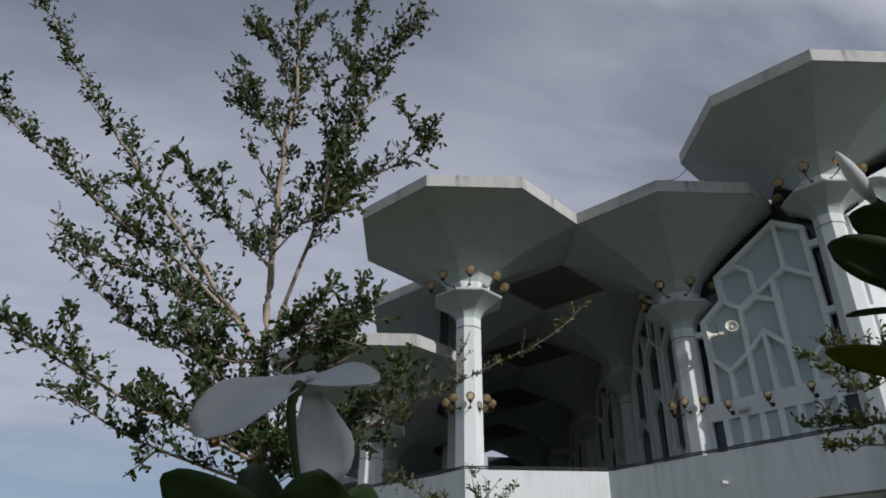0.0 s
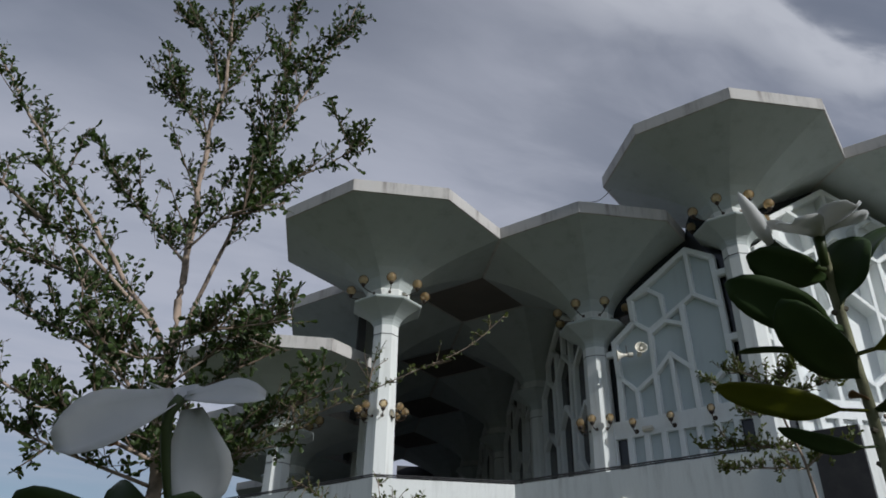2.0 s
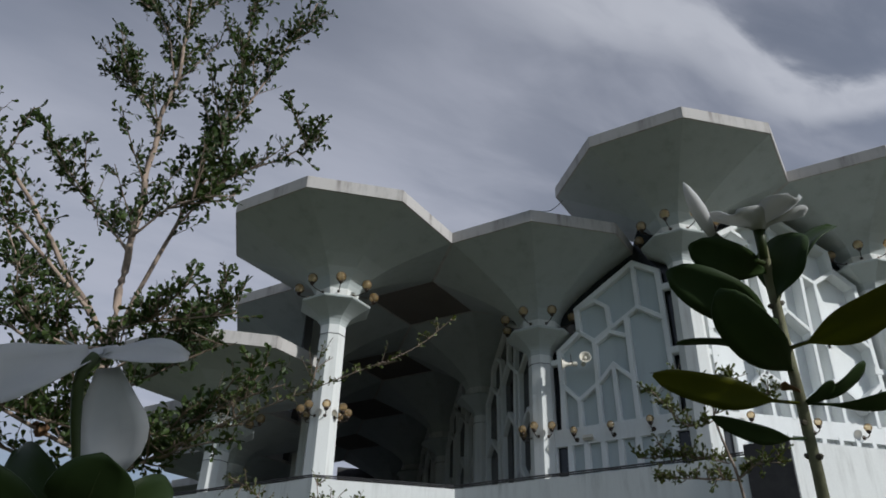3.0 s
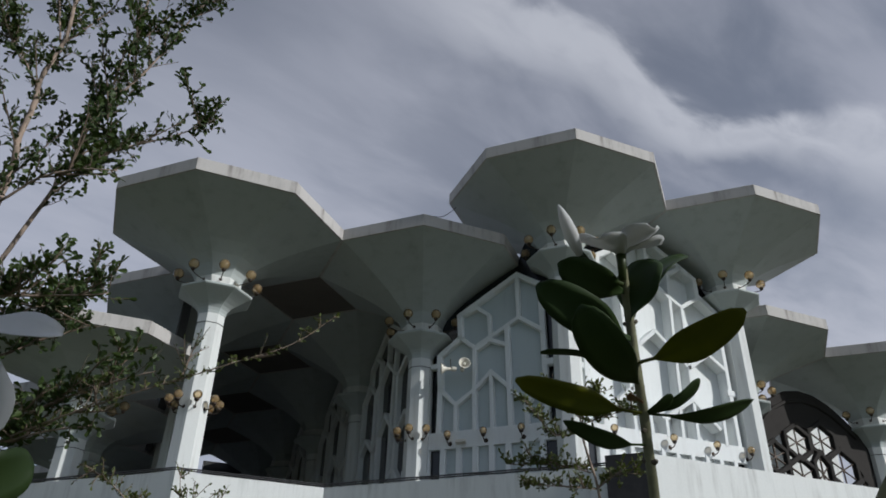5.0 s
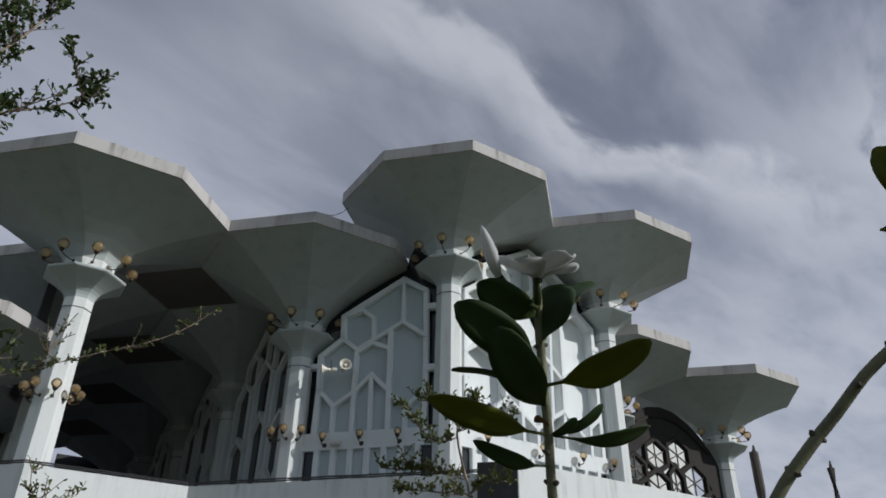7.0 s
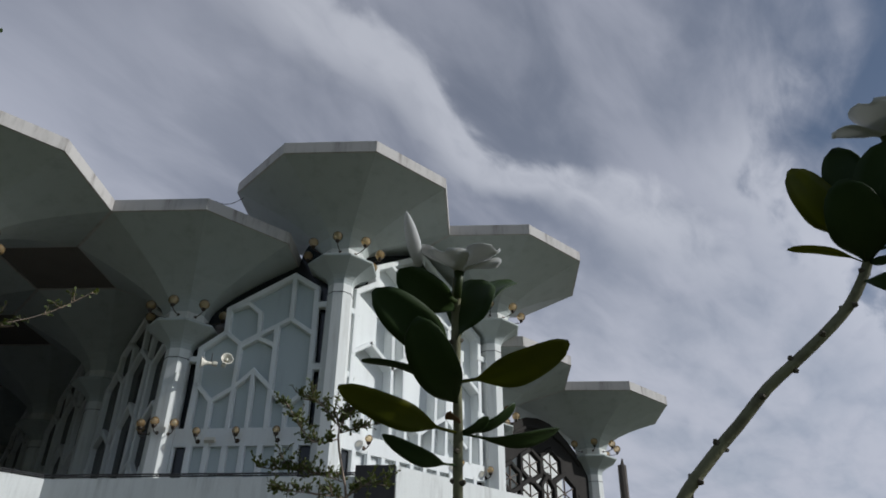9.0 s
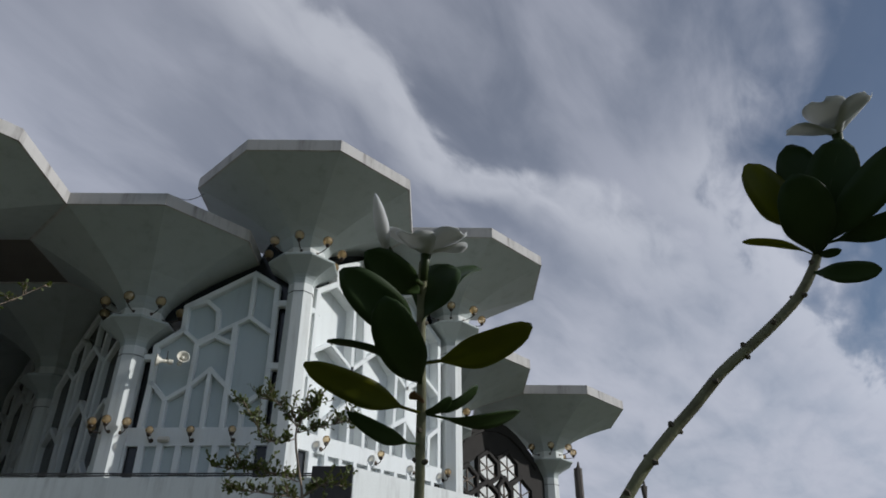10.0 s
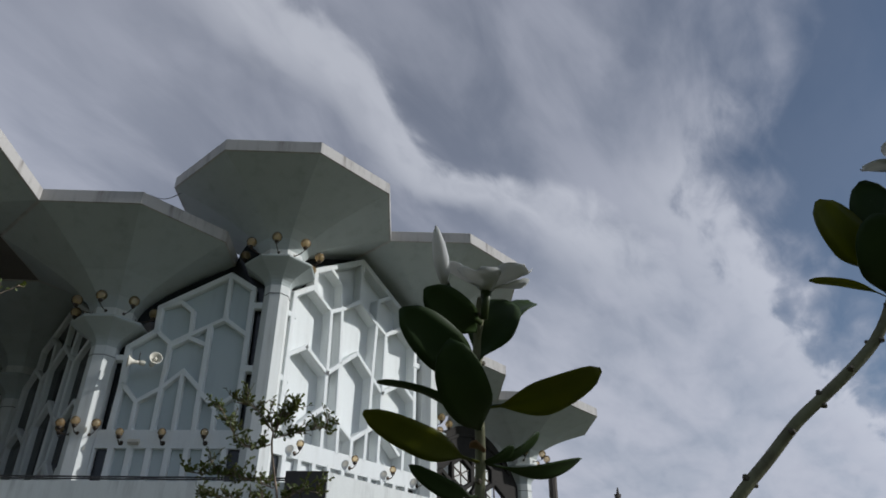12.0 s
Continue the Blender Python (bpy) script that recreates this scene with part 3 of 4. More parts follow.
def screen_wall(name, p, q, label):
    """A dark screen pierced by stretched hexagons, each crossed by three thin spokes, under a peaked top."""
    m, length = wall_frame(p, q)
    wall = thing(name, (0, 0, 0), label, "wall", kind="structure")
    wall.matrix_world = m
    cells = [(0.94, 6.68, 0.36, 0.40), (1.82, 7.18, 0.40, 0.44), (2.76, 7.34, 0.42, 0.46), (1.80, 6.28, 0.42, 0.48), (2.56, 6.42, 0.27, 0.56), (3.36, 6.62, 0.46, 0.52), (0.94, 5.80, 0.38, 0.46), (1.80, 5.30, 0.42, 0.46), (2.60, 5.35, 0.32, 0.48), (3.36, 5.52, 0.46, 0.50), (4.02, 6.0, 0.30, 0.42)]
    for s, z, w, h in cells:
        w, h = w * 1.08, h * 1.08
        hexa = [(s, z + h), (s + w, z + h * 0.45), (s + w, z - h * 0.45), (s, z - h), (s - w, z - h * 0.45), (s - w, z + h * 0.45)]
        chain(wall, M_NET, *hexa, hexa[0], width=0.13)
        for a, b in ((0, 3), (1, 4), (2, 5)):
            rib(wall, hexa[a], hexa[b], M_METAL, 0.035, y0=0.03, y1=0.06, name="spoke")
    low = [(0.30, 5.0), (0.52, 6.55), (0.60, 6.92), (0.94, 7.12), (1.36, 7.40), (1.82, 7.66), (2.28, 7.62), (2.76, 7.84), (3.22, 7.58), (3.34, 7.18), (3.86, 6.94), (4.12, 6.45), (4.45, 5.0)]
    high = [(0.0, 5.0), (0.10, 7.0), (0.45, 7.6), (0.80, 8.0), (1.20, 8.35), (1.70, 8.6), (2.28, 8.7), (2.80, 8.65), (3.30, 8.45), (3.70, 8.2), (4.10, 7.9), (4.55, 7.3), (4.80, 5.0)]
    # spandrels take the same darkened brown, as canopy shade covers them
    for k in range(len(low) - 1):
        bm = bmesh.new()
        plate(bm, [low[k], low[k + 1], high[k + 1], high[k]], 0.02, 0.12)
        part("spandrel", bm, M_NET, wall)
    chain(wall, M_NET, *[(s, z - 0.30) for s, z in high[2:-2]], width=0.10)
    bm = bmesh.new()
    plate(bm, [(0.2, FLOOR_Z), (4.6, FLOOR_Z), (4.6, 5.0), (0.2, 5.0)], 0.0, 0.12)
    part("sill_wall", bm, M_NET, wall)
    return wall


# added wall that greys the sky seen through the screen
bm = bmesh.new()
box(bm, (E[0] - 1.0, E[1] + 3.4, FLOOR_Z), (F[0] + 2.6, E[1] + 3.6, E[2]))
tagged(part("wall_screen_backing", bm, M_WHITE), "plain pale wall added behind the openwork screen to dim its openings", "wall", kind="structure")
stepped_wall("wall_west", B, C, "wall panel blue-greyed for shade, with white ribs in stretched hexagons", M_PANEL_SHADE, M_RIB, M_GLASS)
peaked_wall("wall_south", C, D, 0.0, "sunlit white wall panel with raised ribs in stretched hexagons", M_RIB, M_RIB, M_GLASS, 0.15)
screen_wall("wall_east", E, F, "brown openwork screen of stretched hexagons with thin spokes, darkened for canopy shade")
for i in range(4):
    peaked_wall("wall_veranda", (B[0], B[1] + S * (i + 1)), (B[0], B[1] + S * i), -1.3, "veranda wall of white ribs in stretched hexagons over dark glass", M_GLASS, M_RIB, M_GLASS)


# ---- globe lamps ----
def globe_lamp(reach, rise, name, label, size=0.115):
    """A glass globe in a cup on a bracket arm that starts at the origin and goes along +x."""
    th = thing(name, (0, 0, 0), label, "lamp", "globe lamps on the building")
    bm = bmesh.new()
    tube(bm, curve_points([(0, 0, 0), (reach * 0.5, 0, -0.02), (reach, 0, rise * 0.3), (reach, 0, rise)], 0.05), 0.011, 0.010, 8)
    part("arm", bm, M_METAL, th, "dark bronze bracket arm")
    bm = bmesh.new()
    lofted(bm, [circle(0.020, rise - 0.02), circle(0.045, rise + 0.01), circle(0.055, rise + 0.045), circle(0.047, rise + 0.045)])
    cup = part("cup", bm, M_METAL, th, "bronze cup", soft=True)
    cup.location = (reach, 0, 0)
    bm = globe_mesh(size)
    g = part("globe", bm, M_GLOBE, th, "clear amber glass globe", soft=True)
    g.location = (reach, 0, rise + 0.03 + size)
    bm = bmesh.new()
    lofted(bm, [circle(0.05, -0.012), circle(0.05, 0.0), circle(0.03, 0.015)])
    pl = part("wall_plate", bm, M_METAL, th)
    pl.matrix_basis = Matrix.Rotation(radians(90), 4, "Y")
    return th


crown_lamp = globe_lamp(0.38, 0.03, "globe_lamp", "amber glass globe on a bronze arm under a canopy")
post_lamp = globe_lamp(0.22, 0.06, "globe_lamp", "amber glass globe on a bronze arm round a white column", 0.092)
crown_lamp.matrix_world = Matrix.Translation((A[0] + 0.46, A[1], A[2] - 1.30))
made = 0
for c in (A, B, C, D, E, F, G):
    for k in range(8):
        a = math.tau * k / 8
        m = Matrix.Translation((c[0] + 0.46 * math.cos(a), c[1] + 0.46 * math.sin(a), c[2] - (1.45 if c is B else 1.02 if c is G else 1.30))) @ Matrix.Rotation(a, 4, "Z")
        if made:
            copy_thing(crown_lamp, m)
        made += 1
made = 0
for c, turns in ((A, range(8)), (B, (3, 4, 5, 6)), (F, (5, 6, 7))):
    for k in turns:
        a = math.tau * k / 8
        m = Matrix.Translation((c[0] + 0.27 * math.cos(a), c[1] + 0.27 * math.sin(a), 5.92)) @ Matrix.Rotation(a, 4, "Z")
        if made:
            copy_thing(post_lamp, m)
        else:
            post_lamp.matrix_world = m
        made += 1
wall_lamp = globe_lamp(0.16, 0.06, "wall_globe_lamp", "amber glass globe on a short bracket on the wall band", 0.082)
made = 0
for (p, q), places in (((B, C), (0.80, 1.63, 2.47)), ((C, D), (0.9, 2.4, 3.55, 4.5))):
    m0, length = wall_frame(p, q)
    for s in places:
        m = m0 @ Matrix.Translation((s, -0.035, 5.80)) @ Matrix.Rotation(radians(-90), 4, "Z")
        if made:
            copy_thing(wall_lamp, m)
        else:
            wall_lamp.matrix_world = m
        made += 1


# ---- horn loudspeakers, floodlight, wire ----
def horn_speaker(at, turn, tilt):
    th = thing("horn_loudspeaker", at, "cream horn loudspeaker on a bracket by the wall panel", "loudspeaker", "horn loudspeakers")
    th.matrix_world = Matrix.Translation(at) @ Matrix.Rotation(radians(turn), 4, "Z") @ Matrix.Rotation(radians(tilt), 4, "Y") @ Matrix.Scale(0.78, 4)
    bm = bmesh.new()
    rings = [circle(0.045, -0.22, 20), circle(0.05, -0.10, 20), circle(0.075, -0.02, 20), circle(0.125, 0.05, 20), circle(0.165, 0.085, 20), circle(0.17, 0.095, 20), circle(0.155, 0.09, 20), circle(0.11, 0.04, 20), circle(0.06, -0.03, 20), circle(0.03, -0.06, 20)]
    lofted(bm, rings)
    part("bell", bm, M_HORN, th, soft=True)
    bm = bmesh.new()
    lofted(bm, [circle(0.03, -0.06, 12), circle(0.05, 0.0, 12), circle(0.045, 0.05, 12), circle(0.02, 0.065, 12)])
    part("reflex_cone", bm, M_HORN, th, soft=True)
    bm = bmesh.new()
    lofted(bm, [circle(0.065, -0.34, 16), circle(0.07, -0.33, 16), circle(0.07, -0.22, 16), circle(0.05, -0.21, 16)])
    part("driver", bm, M_HORN, th)
    bm = bmesh.new()
    box(bm, (-0.09, -0.012, -0.2), (-0.05, 0.012, -0.16))
    box(bm, (-0.30, -0.012, -0.19), (-0.06, 0.012, -0.17))
    part("bracket", bm, M_METAL, th)
    return th


mw, _ = wall_frame(B, C)
p = mw @ Vector((1.24, -0.35, 7.44))
horn_speaker(p, -105, 82)
p = mw @ Vector((0.76, -0.34, 7.40))
horn_speaker(p, 162, 92)
flood = thing("floodlight", (0, 0, 0), "small grey floodlight on the wall band", "lamp")
flood.matrix_world = mw @ Matrix.Translation((1.08, -0.10, 5.80))
bm = bmesh.new()
box(bm, (-0.11, -0.05, -0.04), (0.11, 0.03, 0.04), Matrix.Rotation(radians(-30), 4, "X"))
part("housing", bm, M_HORN, flood)
bm = bmesh.new()
box(bm, (-0.02, 0.0, -0.03), (0.02, 0.075, 0.0))
part("bracket", bm, M_METAL, flood)
wire_ob = thing("sagging_wire", (4.95, 12.72, B[2] + FASCIA), "thin dark wire slung between two canopies", "wire")
bm = bmesh.new()
tube(bm, [Vector((0, 0, 0)).lerp(Vector((0.62, 0.03, 0.40)), t / 10) - Vector((0, 0, 0.12 * math.sin(math.pi * t / 10))) for t in range(11)], 0.008, 0.008, 5)
part("wire", bm, M_RAIL, wire_ob)

# ---- two cut timber posts beyond the terrace ----
for x, y, z, s in ((11.20, 7.70, 4.95, 0.075), (11.86, 6.80, 4.60, 0.06)):
    post = thing("timber_post", (x, y, 0), "weathered dark timber post with a rough cut top", "post", "cut timber posts")
    bm = bmesh.new()
    tube(bm, [Vector((0.03 * noise.noise(Vector((x, y, k))), 0.03 * noise.noise(Vector((y, x, k))), z * k / 8)) for k in range(9)], s * 1.15, s, 9, 0.25)
    part("shaft", bm, M_POST, post)
    bm = bmesh.new()
    lofted(bm, [[(c[0] * 0.6 + s * 0.3, c[1] * 0.6, c[2]) for c in circle(s, z - 0.02, 7)], [(c[0] * 0.15 + s * 0.6, c[1] * 0.2, c[2]) for c in circle(s, z + 0.13, 7)]])
    part("splinter", bm, M_POST, post)


# ---- trees: tapered limbs, twigs and many small leaves ----
def leaf_cloud(name, spots, size, mat, parent, rng):
    """One mesh of small folded leaves; spots are (place, direction)."""
    verts, faces = [], []
    for p, d in spots:
        d = Vector(d).normalized()
        side = d.cross(Vector((rng.uniform(-1, 1), rng.uniform(-1, 1), rng.uniform(-0.2, 1.0)))).normalized()
        up = side.cross(d)
        ln = size * rng.uniform(0.65, 1.2)
        w = ln * rng.uniform(0.23, 0.31)
        k = len(verts)
        fold = ln * 0.07
        verts += [p, p + d * ln * 0.45 + side * w * 0.75 + up * fold, p + d * ln * 0.8 + side * w + up * fold, p + d * ln, p + d * ln * 0.8 - side * w + up * fold, p + d * ln * 0.45 - side * w * 0.75 + up * fold]
        faces += [(k, k + 1, k + 2, k + 3), (k, k + 3, k + 4, k + 5)]
    me = bpy.data.meshes.new(name)
    me.from_pydata([tuple(v) for v in verts], [], faces)
    me.materials.append(mat)
    me.update()
    ob = new(name, me)
    ob.parent = parent
    return ob


class Grower:
    """Collects the limbs, twigs and leaf places of one tree."""

    def __init__(self, base, seed):
        self.base, self.rng = Vector(base), random.Random(seed)
        self.twigs, self.leaves = [], []

    def shoot(self, p, d, length, leaves):
        """A leafy twig."""
        rng = self.rng
        bend = Vector((rng.uniform(-1, 1), rng.uniform(-1, 1), rng.uniform(0.0, 1.0))) * 0.3
        pts = [p + d * length * t + bend * length * t * t for t in (0, 0.35, 0.7, 1.0)]
        self.twigs.append((pts, 0.0045, 0.002))
        for k in range(leaves):
            t = (k + 0.6) / leaves
            q = pts[0].lerp(pts[-1], t) if t < 0.5 else pts[1].lerp(pts[3], (t - 0.3) / 0.7)
            out = Vector((rng.gauss(0, 1), rng.gauss(0, 1), rng.gauss(0.25, 0.9)))
            self.leaves.append((q, out * 0.8 + d * 0.8))

    def dress(self, pts, start, dens, reach, leaves):
        """Twigs along a run of points."""
        rng = self.rng
        n = len(pts)
        for k in range(1, n):
            if k / n < start:
                continue
            d = (pts[k] - pts[k - 1])
            many = dens * d.length * (0.6 + 0.8 * (noise.noise(pts[k] * 2.2) + 0.5))
            count = int(many) + (rng.random() < many % 1)
            for _ in range(max(0, count)):
                side = Vector((rng.gauss(0, 1), rng.gauss(0, 1), rng.gauss(0.45, 0.7))).normalized()
                self.shoot(pts[k - 1] + d * rng.random(), (d.normalized() * 0.55 + side * 0.8).normalized(), reach * rng.uniform(0.5, 1.2) * (1.1 - 0.4 * k / n), max(3, int(leaves * rng.uniform(0.6, 1.3))))

    def side_branches(self, pts, count, length, start=0.08):
        rng = self.rng
        n = len(pts)
        for _ in range(count):
            k = int(n * rng.uniform(start, 0.86))
            d = (pts[min(k + 1, n - 1)] - pts[max(k - 1, 0)]).normalized()
            side = Vector((rng.gauss(0, 1), rng.gauss(0, 0.9), rng.gauss(0.5, 0.5))).normalized()
            ln = length * rng.uniform(0.5, 1.15) * (1.15 - 0.6 * k / n)
            a = (d * 0.75 + side * 0.75).normalized()
            run = [pts[k] + a * ln * t + Vector((0, 0, 0.12 * ln * t * t)) for t in (0, 0.25, 0.5, 0.75, 1.0)]
            self.twigs.append((run, 0.010, 0.004))
            self.dress(run, 0.12, 22, 0.16, 8)


def grown_tree(name, base, seed, label, limbs, leaf_size, mat, bark, dens=24, reach=0.22, leaves=7, sides=9, side_len=0.8):
    th = thing(name, base, label, "tree")
    g = Grower(base, seed)
    o = Vector(base)
    for k, (kind, pts, r0, r1) in enumerate(limbs):
        run = [p - o for p in curve_points(pts, 0.09)]
        for q in run[1:-1]:
            q += Vector((noise.noise(q * 3.1), noise.noise(q * 3.1 + Vector((7, 0, 0))), noise.noise(q * 3.1 + Vector((0, 9, 0))))) * min(0.03, r0)
        bm = bmesh.new()
        tube(bm, run, r0 if kind == "trunk" else r0 * 0.8 if kind == "bare" else r0 * 0.72, r1 * 0.9, 9, 0.07)
        part("trunk" if kind == "trunk" else "limb", bm, bark, th, soft=True)
        if kind == "bare":
            g.dress(run, 0.22, dens * 0.6, reach, leaves)
            g.side_branches(run, int(sides * 1.35), side_len, 0.2)
        elif kind == "limb":
            g.dress(run, 0.10, dens * 0.95, reach, leaves)
            g.side_branches(run, int(sides * 0.75), side_len * 0.72)
    bm = bmesh.new()
    for pts, r0, r1 in g.twigs:
        tube(bm, pts, r0, r1, 4)
    tagged(part("twig_network", bm, M_TWIG, th), kind="stuff")
    ob = leaf_cloud("crown", g.leaves, leaf_size, mat, th, g.rng)
    tagged(ob, "sparse crown of small dark green leaves", kind="stuff")
    return th


T0 = (-1.30, 6.1, 0.0)
TREE = [
    ("trunk", [(-1.30, 6.10, -0.1), (-1.27, 6.12, 1.3), (-1.30, 6.1, 2.56), (-1.35, 6.1, 3.11), (-1.41, 6.1, 3.71)], 0.085, 0.058),
    ("bare", [(-1.406, 6.1, 3.69), (-1.42, 6.1, 4.65), (-1.448, 6.05, 6.01), (-1.40, 6.0, 6.84), (-1.52, 5.95, 8.4)], 0.046, 0.010),
    ("bare", [(-1.391, 6.1, 3.69), (-1.23, 6.0, 4.26), (-1.045, 5.9, 4.85), (-0.843, 5.8, 5.75), (-0.796, 5.8, 6.84), (-0.772, 5.8, 8.18)], 0.026, 0.007),
    ("limb", [(-1.42, 6.1, 3.74), (-1.664, 6.1, 4.08), (-2.27, 6.2, 4.90), (-2.96, 6.3, 5.80), (-3.80, 6.4, 7.02), (-4.80, 6.5, 8.52)], 0.034, 0.007),
]
TREE += [
    ("limb", [(-1.589, 6.1, 3.97), (-2.121, 5.9, 4.47), (-2.796, 5.7, 4.90), (-3.451, 5.6, 5.46), (-4.25, 5.6, 6.1)], 0.026, 0.007),
    ("limb", [(-1.70, 6.1, 4.12), (-2.603, 6.4, 4.60), (-3.309, 6.6, 5.0), (-3.945, 6.7, 5.42)], 0.02, 0.006),
    ("limb", [(-1.36, 6.1, 3.11), (-1.948, 6.3, 3.72), (-2.816, 6.6, 4.26), (-3.86, 6.8, 5.16)], 0.024, 0.006),
    ("limb", [(-1.33, 6.1, 2.83), (-1.874, 5.9, 3.05), (-2.588, 5.7, 3.35), (-3.55, 5.5, 3.92)], 0.024, 0.006),
    ("limb", [(-1.31, 6.1, 2.65), (-1.862, 6.0, 2.83), (-2.541, 6.1, 3.10), (-3.222, 6.2, 3.49)], 0.022, 0.006),
    ("limb", [(-1.277, 6.0, 4.01), (-0.887, 5.8, 3.81), (-0.409, 5.6, 3.98)], 0.016, 0.005),
    ("limb", [(-1.065, 5.9, 4.79), (-0.69, 5.7, 5.23), (-0.278, 5.6, 5.46), (0.111, 5.5, 5.75)], 0.016, 0.005),
]
TREE += [
    ("limb", [(-0.843, 5.8, 5.75), (-0.542, 5.7, 6.38), (-0.147, 5.6, 7.51)], 0.016, 0.005),
    ("limb", [(-1.454, 6.05, 5.97), (-1.807, 6.2, 6.49), (-2.235, 6.3, 7.01)], 0.016, 0.005),
    ("limb", [(-1.423, 6.1, 4.59), (-1.974, 6.3, 5.25), (-2.502, 6.4, 5.88)], 0.018, 0.005),
    ("limb", [(-1.421, 6.0, 6.53), (-1.705, 6.2, 7.42), (-2.164, 6.3, 7.85)], 0.014, 0.005),
    ("limb", [(-1.302, 6.1, 2.75), (-0.699, 5.6, 2.95), (-0.22, 5.3, 3.16), (0.06, 5.1, 3.22)], 0.02, 0.005),
    ("limb", [(-1.278, 6.1, 2.70), (-0.592, 5.5, 2.80), (-0.25, 5.3, 2.86)], 0.016, 0.005),
]
TREE += [
    ("limb", [(-1.34, 6.1, 3.05), (-1.70, 5.9, 3.5), (-2.05, 5.8, 4.1), (-2.35, 5.75, 4.6)], 0.018, 0.005),
    ("limb", [(-1.31, 6.1, 2.75), (-1.60, 6.4, 3.05), (-1.95, 6.6, 3.35), (-2.15, 6.7, 3.8)], 0.016, 0.005),
    ("limb", [(-1.36, 6.1, 3.20), (-1.10, 6.3, 3.55), (-0.90, 6.4, 3.75), (-0.75, 6.4, 4.2)], 0.016, 0.005),
]
TREE += [
    ("limb", [(-1.34, 5.64, 3.63), (-1.01, 5.37, 3.67), (-0.65, 5.21, 3.68), (-0.36, 5.11, 3.72)], 0.016, 0.005),
    ("limb", [(-1.34, 5.68, 4.53), (-1.09, 5.51, 4.73), (-0.8, 5.39, 4.83), (-0.55, 5.3, 4.83)], 0.016, 0.005),
    ("limb", [(-1.34, 5.68, 3.55), (-1.52, 5.44, 3.46), (-1.74, 5.23, 3.55), (-1.83, 5.04, 3.66)], 0.016, 0.005),
    ("limb", [(-1.3, 5.77, 2.93), (-1.54, 5.49, 2.94), (-1.82, 5.29, 2.97), (-1.97, 5.13, 2.96)], 0.016, 0.005),
    ("limb", [(-1.27, 5.79, 2.85), (-0.97, 5.64, 2.86), (-0.79, 5.55, 2.93), (-0.61, 5.46, 2.95)], 0.016, 0.005),
    ("limb", [(-1.3, 5.76, 3.34), (-1.05, 5.73, 3.57), (-0.87, 5.6, 3.72), (-0.64, 5.6, 3.77)], 0.016, 0.005),
]
tree = grown_tree("young_tree", T0, 5, "slender young tree with tiered limbs and small dark green leaves", TREE, 0.064, M_TREELEAF, M_BARK, dens=22, reach=0.26, leaves=9)
LONG = [("limb", [(-1.26, 6.1, 2.60), (-0.422, 5.3, 2.90), (0.409, 4.7, 3.165), (0.834, 4.5, 3.335), (1.085, 4.4, 3.55)], 0.016, 0.004)]
g = Grower(T0, 9)
run = [p - Vector(T0) for p in curve_points(LONG[0][1], 0.07)]
bm = bmesh.new()
tube(bm, run, 0.0075, 0.002, 7, 0.15)
part("limb", bm, M_BARK, tree, soft=True)
g.dress(run, 0.25, 34, 0.075, 6)
g.side_branches(run, 5, 0.30, 0.25)
bm = bmesh.new()
for pts, r0, r1 in g.twigs:
    tube(bm, pts, r0, r1, 4)
tagged(part("twig_network", bm, M_TWIG, tree), kind="stuff")
tagged(leaf_cloud("crown", g.leaves, 0.034, M_SHRUBLEAF, tree, g.rng), "thin yellow-green leaves of the longest limb", kind="stuff")

SHRUB = [
    ("trunk", [(4.05, 5.66, -0.1), (4.02, 5.68, 1.4), (3.95, 5.66, 2.65), (3.886, 5.635, 2.954), (3.758, 5.601, 3.36), (3.724, 5.561, 3.544)], 0.026, 0.010),
    ("limb", [(3.734, 5.589, 3.445), (3.501, 5.637, 3.381), (3.184, 5.697, 3.73)], 0.009, 0.004),
    ("limb", [(3.724, 5.561, 3.544), (3.603, 5.684, 3.755), (3.358, 5.792, 3.855)], 0.009, 0.004),
    ("limb", [(3.742, 5.566, 3.497), (3.993, 5.353, 3.592), (4.103, 5.127, 3.619)], 0.008, 0.003),
    ("limb", [(3.886, 5.635, 2.954), (3.562, 5.722, 2.957), (3.275, 5.885, 2.979)], 0.009, 0.004),
    ("limb", [(3.886, 5.635, 2.954), (4.013, 5.513, 3.07), (4.18, 5.389, 3.071)], 0.008, 0.003),
    ("limb", [(3.839, 5.63, 3.089), (3.634, 5.859, 3.182), (3.23, 6.086, 3.192)], 0.008, 0.003),
    ("limb", [(3.724, 5.561, 3.544), (3.815, 5.4, 3.796)], 0.007, 0.003),
]
grown_tree("sapling", (4.05, 5.66, 0.0), 12, "thin sapling with tiered twigs of small pale green leaves", SHRUB, 0.046, M_SHRUBLEAF, M_BARK, dens=55, reach=0.11, leaves=8, sides=4, side_len=0.26)


# the tips of a low bush before the terrace
BUSH = [
    ("trunk", [(0.22, 5.36, -0.1), (0.24, 5.37, 1.0), (0.26, 5.38, 2.1)], 0.022, 0.012),
    ("limb", [(0.26, 5.38, 2.1), (0.40, 5.37, 2.36), (0.36, 5.36, 2.63)], 0.008, 0.003),
    ("limb", [(0.26, 5.38, 2.1), (0.05, 5.39, 2.44), (-0.20, 5.37, 2.60)], 0.008, 0.003),
    ("limb", [(0.26, 5.38, 2.1), (0.45, 5.36, 2.34), (0.66, 5.35, 2.50)], 0.008, 0.003),
    ("limb", [(0.26, 5.38, 2.1), (0.18, 5.42, 2.30), (0.10, 5.44, 2.46)], 0.007, 0.003),
]
